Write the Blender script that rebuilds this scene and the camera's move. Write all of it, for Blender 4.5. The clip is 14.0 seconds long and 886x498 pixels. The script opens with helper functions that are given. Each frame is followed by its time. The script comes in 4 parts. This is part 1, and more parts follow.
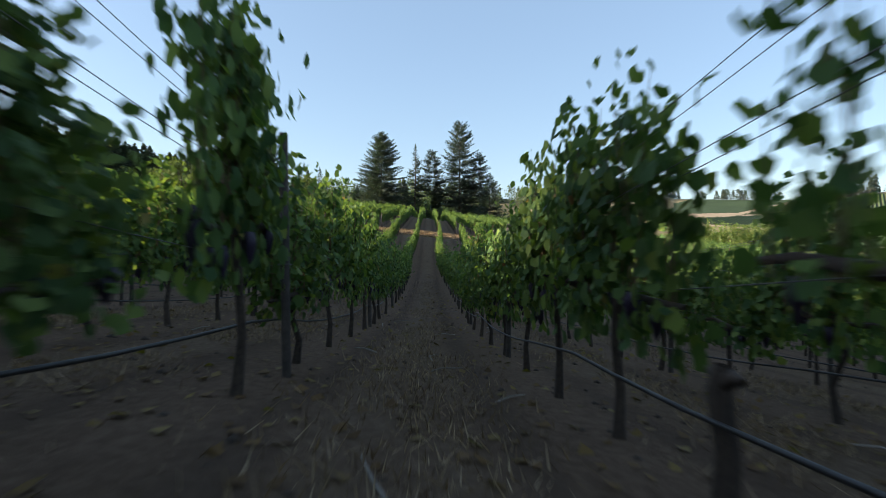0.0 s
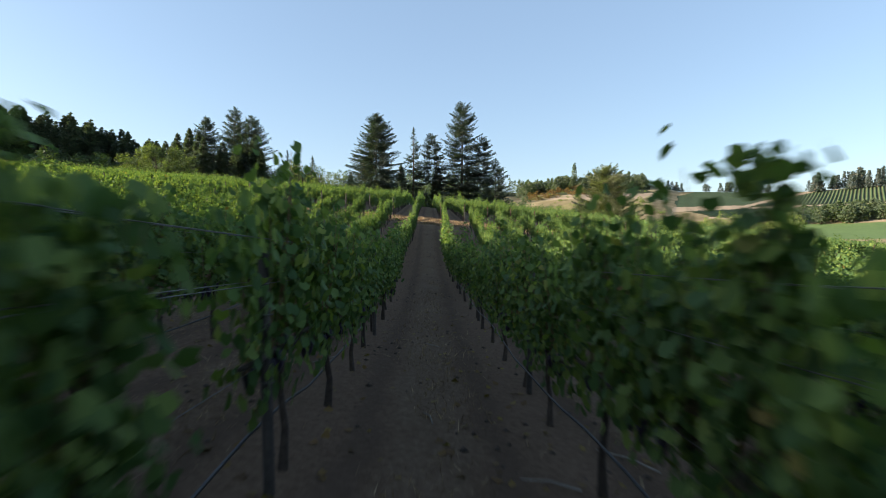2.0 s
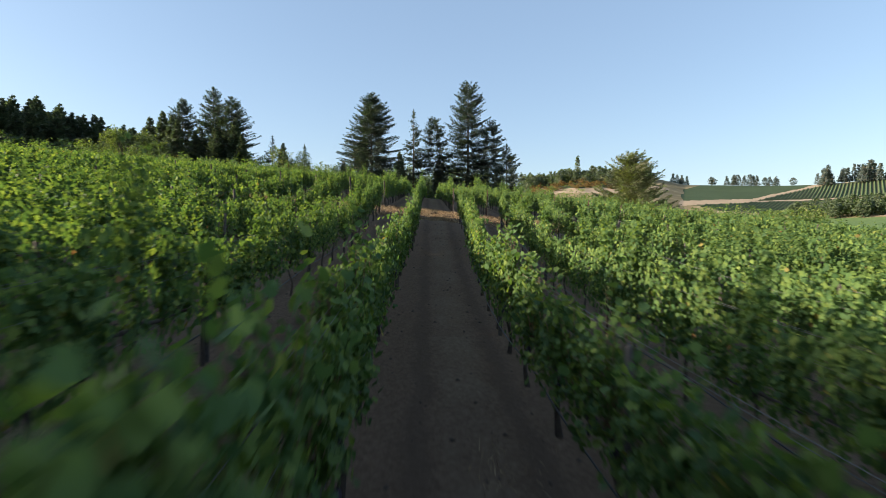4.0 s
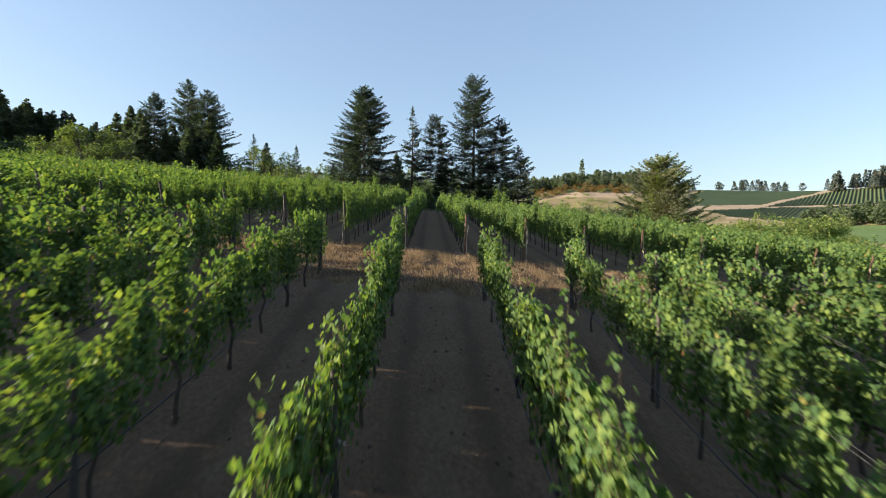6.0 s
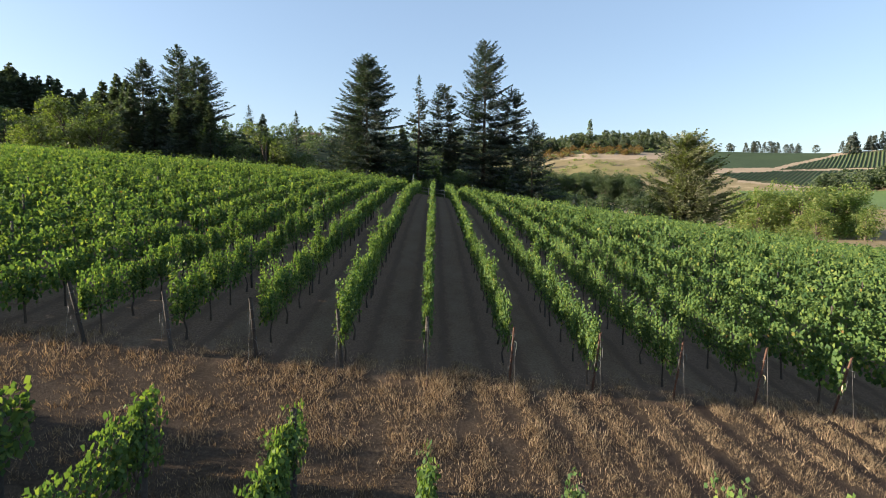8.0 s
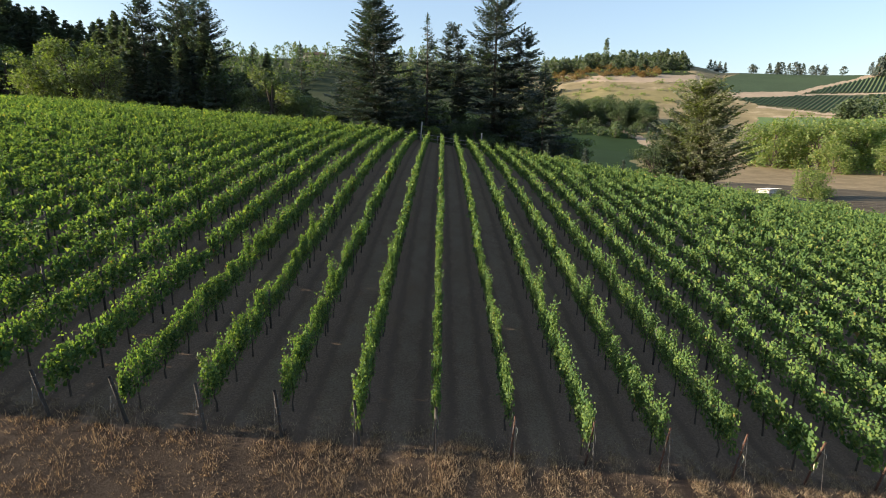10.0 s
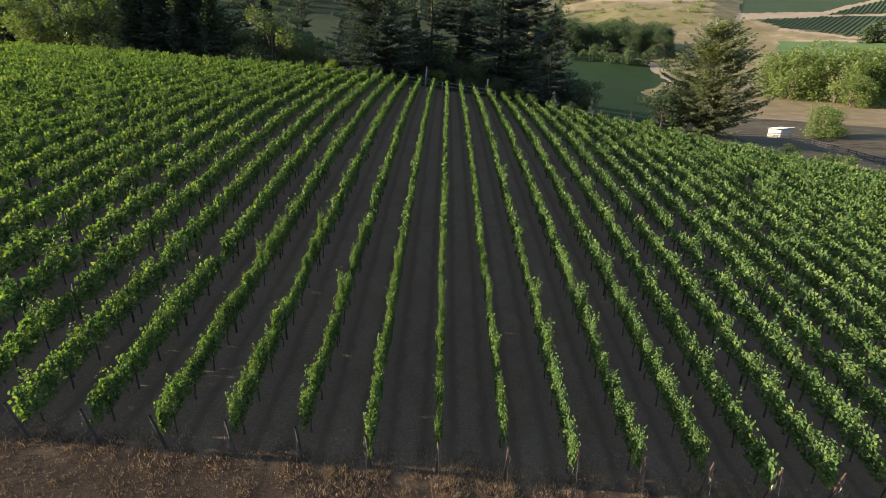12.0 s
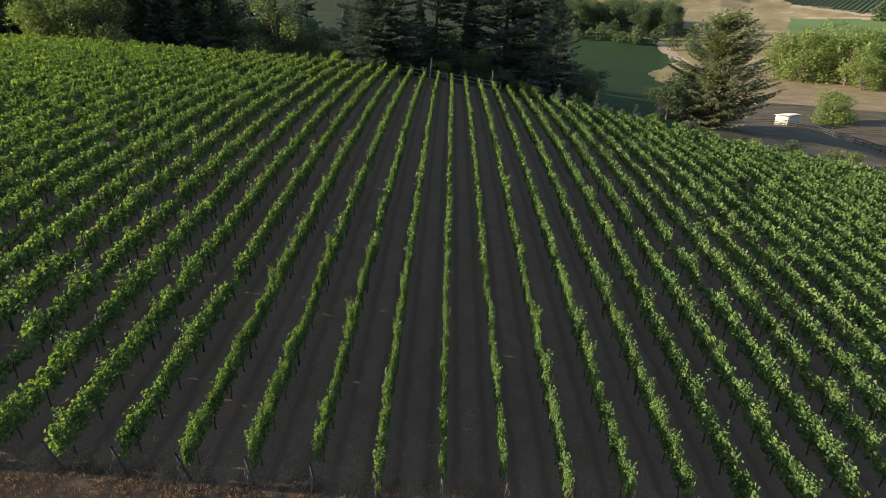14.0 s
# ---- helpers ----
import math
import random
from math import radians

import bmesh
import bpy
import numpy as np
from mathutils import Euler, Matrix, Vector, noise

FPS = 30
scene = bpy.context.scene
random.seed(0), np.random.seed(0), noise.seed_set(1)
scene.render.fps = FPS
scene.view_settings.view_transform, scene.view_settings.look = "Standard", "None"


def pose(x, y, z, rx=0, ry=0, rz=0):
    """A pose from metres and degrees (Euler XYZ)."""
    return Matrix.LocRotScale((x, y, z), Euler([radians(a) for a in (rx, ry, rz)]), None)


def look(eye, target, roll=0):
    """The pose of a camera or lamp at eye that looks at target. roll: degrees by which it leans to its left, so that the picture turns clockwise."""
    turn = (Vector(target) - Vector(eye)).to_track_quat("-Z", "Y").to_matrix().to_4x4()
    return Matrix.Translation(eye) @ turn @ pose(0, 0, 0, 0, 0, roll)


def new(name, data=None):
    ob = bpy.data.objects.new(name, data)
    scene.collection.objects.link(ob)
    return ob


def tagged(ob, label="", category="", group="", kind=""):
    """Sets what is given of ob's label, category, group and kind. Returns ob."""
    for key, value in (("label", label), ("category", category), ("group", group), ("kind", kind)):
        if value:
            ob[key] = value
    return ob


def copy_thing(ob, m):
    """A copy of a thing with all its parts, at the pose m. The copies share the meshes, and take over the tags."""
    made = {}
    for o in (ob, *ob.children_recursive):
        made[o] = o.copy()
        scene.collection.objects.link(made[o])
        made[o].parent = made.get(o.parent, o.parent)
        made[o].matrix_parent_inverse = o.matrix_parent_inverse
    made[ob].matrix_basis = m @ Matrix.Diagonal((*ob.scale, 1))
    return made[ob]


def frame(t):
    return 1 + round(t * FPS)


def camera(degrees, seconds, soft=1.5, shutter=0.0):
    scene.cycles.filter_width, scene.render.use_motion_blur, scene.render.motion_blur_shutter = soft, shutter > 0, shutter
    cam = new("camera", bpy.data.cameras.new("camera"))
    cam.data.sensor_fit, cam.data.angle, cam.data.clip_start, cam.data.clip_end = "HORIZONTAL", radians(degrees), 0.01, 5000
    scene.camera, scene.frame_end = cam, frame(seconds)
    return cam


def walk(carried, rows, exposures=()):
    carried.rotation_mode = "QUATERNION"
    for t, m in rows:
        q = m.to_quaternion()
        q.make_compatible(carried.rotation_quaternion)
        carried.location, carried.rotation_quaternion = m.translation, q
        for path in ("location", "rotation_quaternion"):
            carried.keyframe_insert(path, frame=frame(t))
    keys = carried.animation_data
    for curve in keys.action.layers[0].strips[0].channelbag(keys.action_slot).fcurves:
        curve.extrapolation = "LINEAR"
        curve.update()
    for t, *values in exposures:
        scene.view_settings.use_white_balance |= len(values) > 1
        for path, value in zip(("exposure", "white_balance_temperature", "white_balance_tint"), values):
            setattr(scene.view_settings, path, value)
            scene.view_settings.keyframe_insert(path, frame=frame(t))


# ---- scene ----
cam = camera(79.2, 14.0, soft=0.5, shutter=0.3)
PATH = [
    (0, (1.214, 10.278, 1.321), (1.264, 12.278, 1.329), 0.1),
    (0.5, (1.185, 13.179, 1.22), (1.238, 15.179, 1.224), 0.4),
    (1, (1.196, 16.233, 1.169), (1.249, 18.232, 1.166), -0.0),
    (1.5, (1.153, 19.517, 1.106), (1.204, 21.517, 1.098), -0.1),
    (2, (1.05, 22.964, 1.11), (1.103, 24.963, 1.096), -0.0),
    (4.5, (0.572, 41.438, 2.161), (0.625, 43.437, 2.123), -0.0),
    (5, (0.813, 45.144, 2.635), (0.864, 47.143, 2.6), 0.1),
    (5.5, (0.955, 48.746, 3.27), (1.004, 50.745, 3.238), 0.2),
    (6, (0.871, 51.939, 3.954), (0.919, 53.939, 3.927), 0.4),
    (6.5, (0.681, 54.83, 4.781), (0.726, 56.83, 4.763), 0.5),
    (7, (0.436, 57.008, 5.782), (0.48, 59.007, 5.743), 0.5),
    (7.5, (0.263, 57.867, 6.859), (0.303, 59.864, 6.755), 0.6),
    (8, (0.16, 57.933, 7.949), (0.195, 59.925, 7.77), 0.6),
    (8.5, (0.127, 57.872, 9.092), (0.153, 59.856, 8.838), 0.6),
    (9, (0.087, 57.876, 10.257), (0.105, 59.849, 9.932), 0.7),
    (11.5, (0.173, 57.847, 15.375), (0.165, 59.735, 14.717), 0.6),
    (12, (0.18, 57.811, 16.222), (0.168, 59.677, 15.501), 0.6),
    (12.5, (0.154, 57.783, 17.092), (0.139, 59.625, 16.313), 0.6),
    (13, (0.143, 57.788, 17.994), (0.123, 59.618, 17.189), 0.7),
    (13.5, (0.15, 57.778, 18.556), (0.125, 59.611, 17.756), 0.6),
    (14, (0.17, 57.775, 18.672), (0.142, 59.61, 17.876), 0.5),
]
walk(cam, [(t, look(eye, target, roll)) for t, eye, target, roll in PATH], [(0.0, 1.66, 6500, 10.5), (1.0, 1.74, 6500, 10.5), (2.2, 1.58, 6500, 11), (5.0, 1.5, 6500, 12), (9.0, 1.58, 6500, 13), (14.0, 1.4, 6500, 12.5)]
)

from collections import defaultdict

# ---- world, sun, exposure ----
SUN_EL, SUN_AZ = 14.5, 268.0          # degrees; azimuth clockwise from +y: low, square to the rows
world = bpy.data.worlds.new("sky")
scene.world = world
world.use_nodes = True
wn = world.node_tree
sky = wn.nodes.new("ShaderNodeTexSky")
sky.sky_type = "NISHITA"
sky.sun_disc = False
sky.sun_elevation = radians(SUN_EL)
sky.sun_rotation = radians(SUN_AZ)
sky.altitude = 100
sky.air_density = 1.0
sky.dust_density = 1.0
sky.ozone_density = 1.25
sky_fill = wn.nodes.new("ShaderNodeMix")            # even blue mixed in to flatten the sky and lift the shade
sky_fill.data_type = "RGBA"
sky_fill.inputs["Factor"].default_value = 0.38
sky_fill.inputs["B"].default_value = (1.75, 2.5, 3.55, 1)
wn.links.new(sky.outputs[0], sky_fill.inputs["A"])
wn.links.new(sky_fill.outputs["Result"], wn.nodes["Background"].inputs[0])
wn.nodes["Background"].inputs[1].default_value = 0.089
sun_data = bpy.data.lights.new("sun", "SUN")
sun_data.energy, sun_data.angle, sun_data.color = 5.0, radians(0.5), (1.0, 0.86, 0.66)
sun = new("sun", sun_data)
_a, _e = radians(SUN_AZ), radians(SUN_EL)
sun_way = Vector((math.sin(_a) * math.cos(_e), math.cos(_a) * math.cos(_e), math.sin(_e)))
sun.matrix_world = look(sun_way * 60, (0, 0, 0))


# ---- mesh helpers ----
def np_mesh(name, verts, faces, mats, index=None, smooth=False):
    """A mesh from arrays whose faces all have the same number of corners, or from lists."""
    me = bpy.data.meshes.new(name)
    if isinstance(faces, list):
        me.from_pydata([tuple(p) for p in verts], [], faces)
        for m in mats:
            me.materials.append(m)
        return me
    verts, faces = np.asarray(verts, np.float32), np.asarray(faces, np.int32)
    n, k = faces.shape
    me.vertices.add(len(verts))
    me.vertices.foreach_set("co", verts.ravel())
    me.loops.add(n * k)
    me.loops.foreach_set("vertex_index", faces.ravel())
    me.polygons.add(n)
    me.polygons.foreach_set("loop_start", np.arange(n, dtype=np.int32) * k)
    me.polygons.foreach_set("loop_total", np.full(n, k, np.int32))
    if smooth:
        me.polygons.foreach_set("use_smooth", np.ones(n, bool))
    for m in mats:
        me.materials.append(m)
    if index is not None:
        me.polygons.foreach_set("material_index", np.asarray(index, np.int32))
    me.update(calc_edges=True)
    return me


def part(name, mesh, parent=None, at=(0, 0, 0), label=""):
    ob = new(name, mesh)
    ob.location = at
    if parent is not None:
        ob.parent = parent
    if label:
        tagged(ob, label=label)
    return ob


def tube(points, radii, sides=6):
    """Vertices and quads of a tube along points."""
    pts = np.asarray(points, float)
    rad = np.broadcast_to(np.asarray(radii, float), (len(pts),))
    way = np.gradient(pts, axis=0)
    way /= np.linalg.norm(way, axis=1)[:, None] + 1e-9
    ref = np.where(np.abs(way[:, 2:3]) > 0.9, [[1.0, 0, 0]], [[0, 0, 1.0]])
    u = np.cross(way, ref)
    u /= np.linalg.norm(u, axis=1)[:, None]
    v = np.cross(way, u)
    a = np.linspace(0, 2 * np.pi, sides, endpoint=False)
    ring = pts[:, None] + rad[:, None, None] * (np.cos(a)[None, :, None] * u[:, None] + np.sin(a)[None, :, None] * v[:, None])
    i, j = np.meshgrid(np.arange(len(pts) - 1), np.arange(sides), indexing="ij")
    a0, a1 = i * sides + j, i * sides + (j + 1) % sides
    f = np.stack([a0, a1, a1 + sides, a0 + sides], -1).reshape(-1, 4)
    return ring.reshape(-1, 3), f


def box(x0, x1, y0, y1, z0, z1):
    v = np.array([[x, y, z] for z in (z0, z1) for y in (y0, y1) for x in (x0, x1)], float)
    f = np.array([[0, 2, 3, 1], [4, 5, 7, 6], [0, 1, 5, 4], [2, 6, 7, 3], [0, 4, 6, 2], [1, 3, 7, 5]])
    return v, f


def joined(pieces):
    """One pair of arrays from many (vertices, faces)."""
    vs, fs, n = [], [], 0
    for v, f in pieces:
        vs.append(v)
        fs.append(np.asarray(f) + n)
        n += len(v)
    return np.concatenate(vs), np.concatenate(fs)


# ---- materials ----
def material(name):
    m = bpy.data.materials.new(name)
    m.use_nodes = True
    return m, m.node_tree, m.node_tree.nodes["Principled BSDF"]


def ramp_node(nt, source, stops):
    r = nt.nodes.new("ShaderNodeValToRGB")
    while len(r.color_ramp.elements) < len(stops):
        r.color_ramp.elements.new(0.5)
    for e, (p, c) in zip(r.color_ramp.elements, stops):
        e.position, e.color = p, (*c, 1)
    nt.links.new(source, r.inputs[0])
    return r.outputs[0]


def noise_node(nt, scale, detail=4.0, vector=None, rough=0.55):
    n = nt.nodes.new("ShaderNodeTexNoise")
    n.inputs["Scale"].default_value, n.inputs["Detail"].default_value = scale, detail
    n.inputs["Roughness"].default_value = rough
    if vector is None:
        vector = nt.nodes.new("ShaderNodeTexCoord").outputs["Object"]
    nt.links.new(vector, n.inputs["Vector"])
    return n.outputs["Fac"]


def mixed(nt, fac, a, b, mode="MIX"):
    m = nt.nodes.new("ShaderNodeMix")
    m.data_type, m.blend_type = "RGBA", mode
    for s, v in ((m.inputs["Factor"], fac), (m.inputs["A"], a), (m.inputs["B"], b)):
        if isinstance(v, (int, float)):
            s.default_value = v
        elif isinstance(v, tuple):
            s.default_value = (*v, 1)
        else:
            nt.links.new(v, s)
    return m.outputs["Result"]


def bumped(nt, bsdf, height, strength, distance):
    b = nt.nodes.new("ShaderNodeBump")
    b.inputs["Strength"].default_value, b.inputs["Distance"].default_value = strength, distance
    nt.links.new(height, b.inputs["Height"])
    nt.links.new(b.outputs[0], bsdf.inputs["Normal"])


def math_node(nt, op, a, b=0.0, c=0.0):
    m = nt.nodes.new("ShaderNodeMath")
    m.operation = op
    for s, v in zip(m.inputs, (a, b, c)):
        if isinstance(v, (int, float)):
            s.default_value = v
        else:
            nt.links.new(v, s)
    return m.outputs[0]


def earth(name, dark, mid, light, fine=14.0, coarse=0.5, bump=0.05, rough=0.95):
    """Soil, grass and field surfaces: two scales of noise in three tones."""
    m, nt, b = material(name)
    f1, f2 = noise_node(nt, fine, 6.0, rough=0.7), noise_node(nt, coarse, 3.0)
    c1 = ramp_node(nt, f1, [(0.3, dark), (0.52, mid), (0.75, light)])
    c2 = ramp_node(nt, f2, [(0.3, tuple(0.72 * v for v in mid)), (0.7, tuple(min(1, 1.15 * v) for v in mid))])
    nt.links.new(mixed(nt, 0.45, c1, c2), b.inputs["Base Color"])
    b.inputs["Roughness"].default_value = rough
    b.inputs["Specular IOR Level"].default_value = 0.1
    bumped(nt, b, f1, 0.7, bump)
    return m


def vineyard_soil():
    """Brown tilled soil with dead grass along each row gap and packed wheel tracks; dry turf on the headland, worn
    where the tracks turn out, its left side darkened for shade.
    """
    m, nt, b = material("vineyard_soil")
    co = nt.nodes.new("ShaderNodeTexCoord").outputs["Object"]
    sep = nt.nodes.new("ShaderNodeSeparateXYZ")
    nt.links.new(co, sep.inputs[0])
    x, y = sep.outputs[0], sep.outputs[1]
    f1, f2 = noise_node(nt, 16.0, 7.0, co, 0.72), noise_node(nt, 0.7, 3.0, co)
    f3 = math_node(nt, "SUBTRACT", noise_node(nt, 1.3, 4.0, co), 0.5)
    wob = math_node(nt, "MULTIPLY", f3, 0.5)
    u = math_node(nt, "PINGPONG", math_node(nt, "ADD", x, wob), 1.05)     # 0 under a row, 1.05 mid-gap
    soil = ramp_node(nt, f1, [(0.25, (0.082, 0.055, 0.038)), (0.5, (0.152, 0.104, 0.071)), (0.78, (0.245, 0.174, 0.118))])
    dead = ramp_node(nt, f1, [(0.25, (0.12, 0.082, 0.056)), (0.5, (0.18, 0.13, 0.09)), (0.8, (0.32, 0.245, 0.17))])
    mid = ramp_node(nt, u, [(0.62, (0, 0, 0)), (0.82, (1, 1, 1))])
    patch = ramp_node(nt, f2, [(0.32, (0.15,) * 3), (0.62, (1, 1, 1))])
    col = mixed(nt, mixed(nt, 1.0, mid, patch, "MULTIPLY"), soil, dead)
    track = ramp_node(nt, u, [(0.30, (0, 0, 0)), (0.42, (0.55,) * 3), (0.55, (0.55,) * 3), (0.66, (0, 0, 0))])
    col = mixed(nt, track, col, (0.1, 0.072, 0.053))
    bend = math_node(nt, "MULTIPLY", math_node(nt, "SUBTRACT", 71.0, y), -0.12)
    u2 = math_node(nt, "PINGPONG", math_node(nt, "ADD", math_node(nt, "ADD", x, math_node(nt, "MULTIPLY", wob, 0.4)), bend), 1.05)
    # turf tones kept low for the shaded ground between tufts
    turf = ramp_node(nt, f1, [(0.25, (0.036, 0.025, 0.017)), (0.5, (0.078, 0.056, 0.038)), (0.78, (0.18, 0.136, 0.092))])
    worn = ramp_node(nt, u2, [(0.30, (0, 0, 0)), (0.40, (0.9,) * 3), (0.62, (0.9,) * 3), (0.74, (0, 0, 0))])
    right = ramp_node(nt, math_node(nt, "MULTIPLY_ADD", x, 0.05, 0.5), [(0.45, (0.12,) * 3), (0.78, (1, 1, 1))])
    turf = mixed(nt, mixed(nt, 1.0, worn, right, "MULTIPLY"), turf, (0.05, 0.036, 0.028))
    turf = mixed(nt, ramp_node(nt, f2, [(0.42, (0, 0, 0)), (0.7, (0.5,) * 3)]), turf, (0.07, 0.051, 0.037))
    # shade over the left of the headland, put in as darker soil colour
    bare = ramp_node(nt, math_node(nt, "MULTIPLY_ADD", math_node(nt, "ADD", x, math_node(nt, "MULTIPLY", f3, 12.0)), 0.04, 0.5), [(0.15, (0.9,) * 3), (0.6, (0, 0, 0))])
    shade_tone = ramp_node(nt, f1, [(0.25, (0.024, 0.017, 0.013)), (0.5, (0.046, 0.034, 0.025)), (0.8, (0.1, 0.076, 0.055))])
    turf = mixed(nt, bare, turf, shade_tone)
    off = math_node(nt, "ABSOLUTE", math_node(nt, "SUBTRACT", math_node(nt, "ADD", y, math_node(nt, "MULTIPLY", f3, 3.0)), 68.3))
    on = ramp_node(nt, math_node(nt, "MULTIPLY", off, 0.2), [(0.44, (1, 1, 1)), (0.64, (0, 0, 0))])
    nt.links.new(mixed(nt, on, col, turf), b.inputs["Base Color"])
    b.inputs["Roughness"].default_value, b.inputs["Specular IOR Level"].default_value = 0.95, 0.08
    bumped(nt, b, f1, 0.9, 0.06)
    return m


def leafy(name, stops, through_light=0.35, rough=0.5, tint=(0.30, 0.42, 0.05), gloss=0.2):
    """Leaves, each with its own shade: a glossy face that lets some light through."""
    m, nt, b = material(name)
    g = nt.nodes.new("ShaderNodeNewGeometry")
    col = ramp_node(nt, g.outputs["Random Per Island"], stops)
    big = noise_node(nt, 0.9, 2.0, g.outputs["Position"])
    col = mixed(nt, 0.5, col, mixed(nt, 1.0, col, ramp_node(nt, big, [(0.3, (0.55,) * 3), (0.7, (1.35,) * 3)]), "MULTIPLY"))
    nt.links.new(col, b.inputs["Base Color"])
    b.inputs["Roughness"].default_value = rough
    b.inputs["Specular IOR Level"].default_value = gloss
    t = nt.nodes.new("ShaderNodeBsdfTranslucent")
    nt.links.new(mixed(nt, 1.0, col, tuple(6 * v for v in tint), "MULTIPLY"), t.inputs[0])
    mix = nt.nodes.new("ShaderNodeMixShader")
    mix.inputs[0].default_value = through_light
    nt.links.new(b.outputs[0], mix.inputs[1])
    nt.links.new(t.outputs[0], mix.inputs[2])
    nt.links.new(mix.outputs[0], nt.nodes["Material Output"].inputs[0])
    return m


def rough_stuff(name, dark, light, scale=20.0, rough=0.85, metal=0.0, bump=0.01, vary=0.25):
    """Bark, timber, steel: noise in two tones, with a shade of its own for each object."""
    m, nt, b = material(name)
    f = noise_node(nt, scale, 6.0, rough=0.65)
    col = ramp_node(nt, f, [(0.3, dark), (0.7, light)])
    info = nt.nodes.new("ShaderNodeObjectInfo")
    shade = ramp_node(nt, info.outputs["Random"], [(0.0, (1 - vary,) * 3), (1.0, (1 + vary,) * 3)])
    nt.links.new(mixed(nt, 1.0, col, shade, "MULTIPLY"), b.inputs["Base Color"])
    b.inputs["Roughness"].default_value, b.inputs["Metallic"].default_value = rough, metal
    bumped(nt, b, f, 0.6, bump)
    return m


M_SOIL = vineyard_soil()
M_PASTURE = earth("dry_pasture", (0.13, 0.105, 0.06), (0.22, 0.17, 0.10), (0.36, 0.285, 0.17), 0.2, 0.05, 0.1)
# brown paddock earth, darkened too for the shade over part of it
M_PADDOCK = earth("shaded_paddock_dirt", (0.055, 0.046, 0.034), (0.095, 0.08, 0.056), (0.19, 0.16, 0.11), 0.25, 0.06, 0.1)
M_GOLD = earth("golden_hillside", (0.1, 0.088, 0.045), (0.22, 0.18, 0.1), (0.5, 0.41, 0.27), 0.045, 0.014, 0.6)
M_OLIVE = earth("stubble_field", (0.15, 0.135, 0.06), (0.21, 0.18, 0.085), (0.29, 0.24, 0.12), 0.12, 0.02, 0.2)
M_GREEN = earth("green_field", (0.07, 0.115, 0.045), (0.1, 0.155, 0.06), (0.135, 0.185, 0.075), 0.4, 0.03, 0.1)
# green turf with the firs' shadow over it put into the colour
M_SHADED_TURF = earth("shaded_green_turf", (0.016, 0.034, 0.011), (0.022, 0.045, 0.014), (0.03, 0.056, 0.018), 1.0, 0.06, 0.05)
M_VINEHILL = earth("vine_hillside", (0.035, 0.056, 0.03), (0.048, 0.074, 0.038), (0.066, 0.092, 0.048), 0.35, 0.03, 0.2)
M_FARVINE = earth("far_vine_leaves", (0.06, 0.092, 0.042), (0.09, 0.126, 0.055), (0.125, 0.16, 0.07), 0.6, 0.05, 0.1)
M_ROWHILL = earth("row_gap_earth", (0.055, 0.066, 0.034), (0.075, 0.082, 0.044), (0.1, 0.1, 0.056), 0.35, 0.03, 0.1)
M_ROAD = earth("farm_road_earth", (0.24, 0.185, 0.125), (0.33, 0.26, 0.185), (0.4, 0.33, 0.245), 0.5, 0.05, 0.05)
M_WOODFLOOR = earth("woodland_floor", (0.02, 0.03, 0.012), (0.04, 0.05, 0.022), (0.07, 0.075, 0.035), 1.0, 0.08, 0.15)
VINE_STOPS = [(0.0, (0.041, 0.083, 0.032)), (0.4, (0.063, 0.112, 0.037)), (0.8, (0.103, 0.156, 0.044)),
              (0.988, (0.155, 0.205, 0.053)), (0.997, (0.2, 0.165, 0.05)), (0.9997, (0.16, 0.08, 0.04))]
M_VINE = leafy("vine_leaf", VINE_STOPS, 0.27, 0.6, (0.38, 0.38, 0.15), 0.1)
# dark needle greens, lifted and blued for the hazy distance
M_FIR = leafy("fir_needles", [(0.0, (0.04, 0.056, 0.056)), (0.5, (0.064, 0.083, 0.076)), (0.9, (0.094, 0.112, 0.094)), (1.0, (0.17, 0.13, 0.09))], 0.18, 0.6, (0.22, 0.3, 0.1))
# lighter copy of the needles, to lift the black shade in the wood
M_WOOD_FIR = leafy("wood_fir_needles", [(0.0, (0.062, 0.08, 0.07)), (0.5, (0.09, 0.112, 0.09)), (1.0, (0.14, 0.145, 0.11))], 0.28, 0.65, (0.24, 0.3, 0.12))
M_FIR_OLIVE = leafy("olive_fir_needles", [(0.0, (0.115, 0.122, 0.088)), (0.5, (0.186, 0.188, 0.134)), (1.0, (0.27, 0.258, 0.185))], 0.22, 0.65)
M_BROAD = leafy("broad_leaves", [(0.0, (0.05, 0.07, 0.03)), (0.5, (0.088, 0.115, 0.044)), (0.9, (0.135, 0.16, 0.06)), (1.0, (0.2, 0.165, 0.07))], 0.3, 0.55)
M_WILLOW = leafy("willow_leaves", [(0.0, (0.066, 0.076, 0.046)), (0.5, (0.122, 0.134, 0.08)), (1.0, (0.195, 0.2, 0.125))], 0.27, 0.55)
# brighter, yellower copy of the broad leaves, for oaks standing in sun
M_OAK = leafy("yellow_green_leaves", [(0.0, (0.08, 0.11, 0.044)), (0.5, (0.14, 0.178, 0.066)), (0.9, (0.2, 0.225, 0.088)), (1.0, (0.28, 0.22, 0.1))], 0.34, 0.55)
# broad leaves darkened and blued for oaks standing in shade
M_BROAD_DARK = leafy("dark_broad_leaves", [(0.0, (0.042, 0.06, 0.038)), (0.6, (0.072, 0.096, 0.056)), (1.0, (0.11, 0.13, 0.068))], 0.24, 0.55)
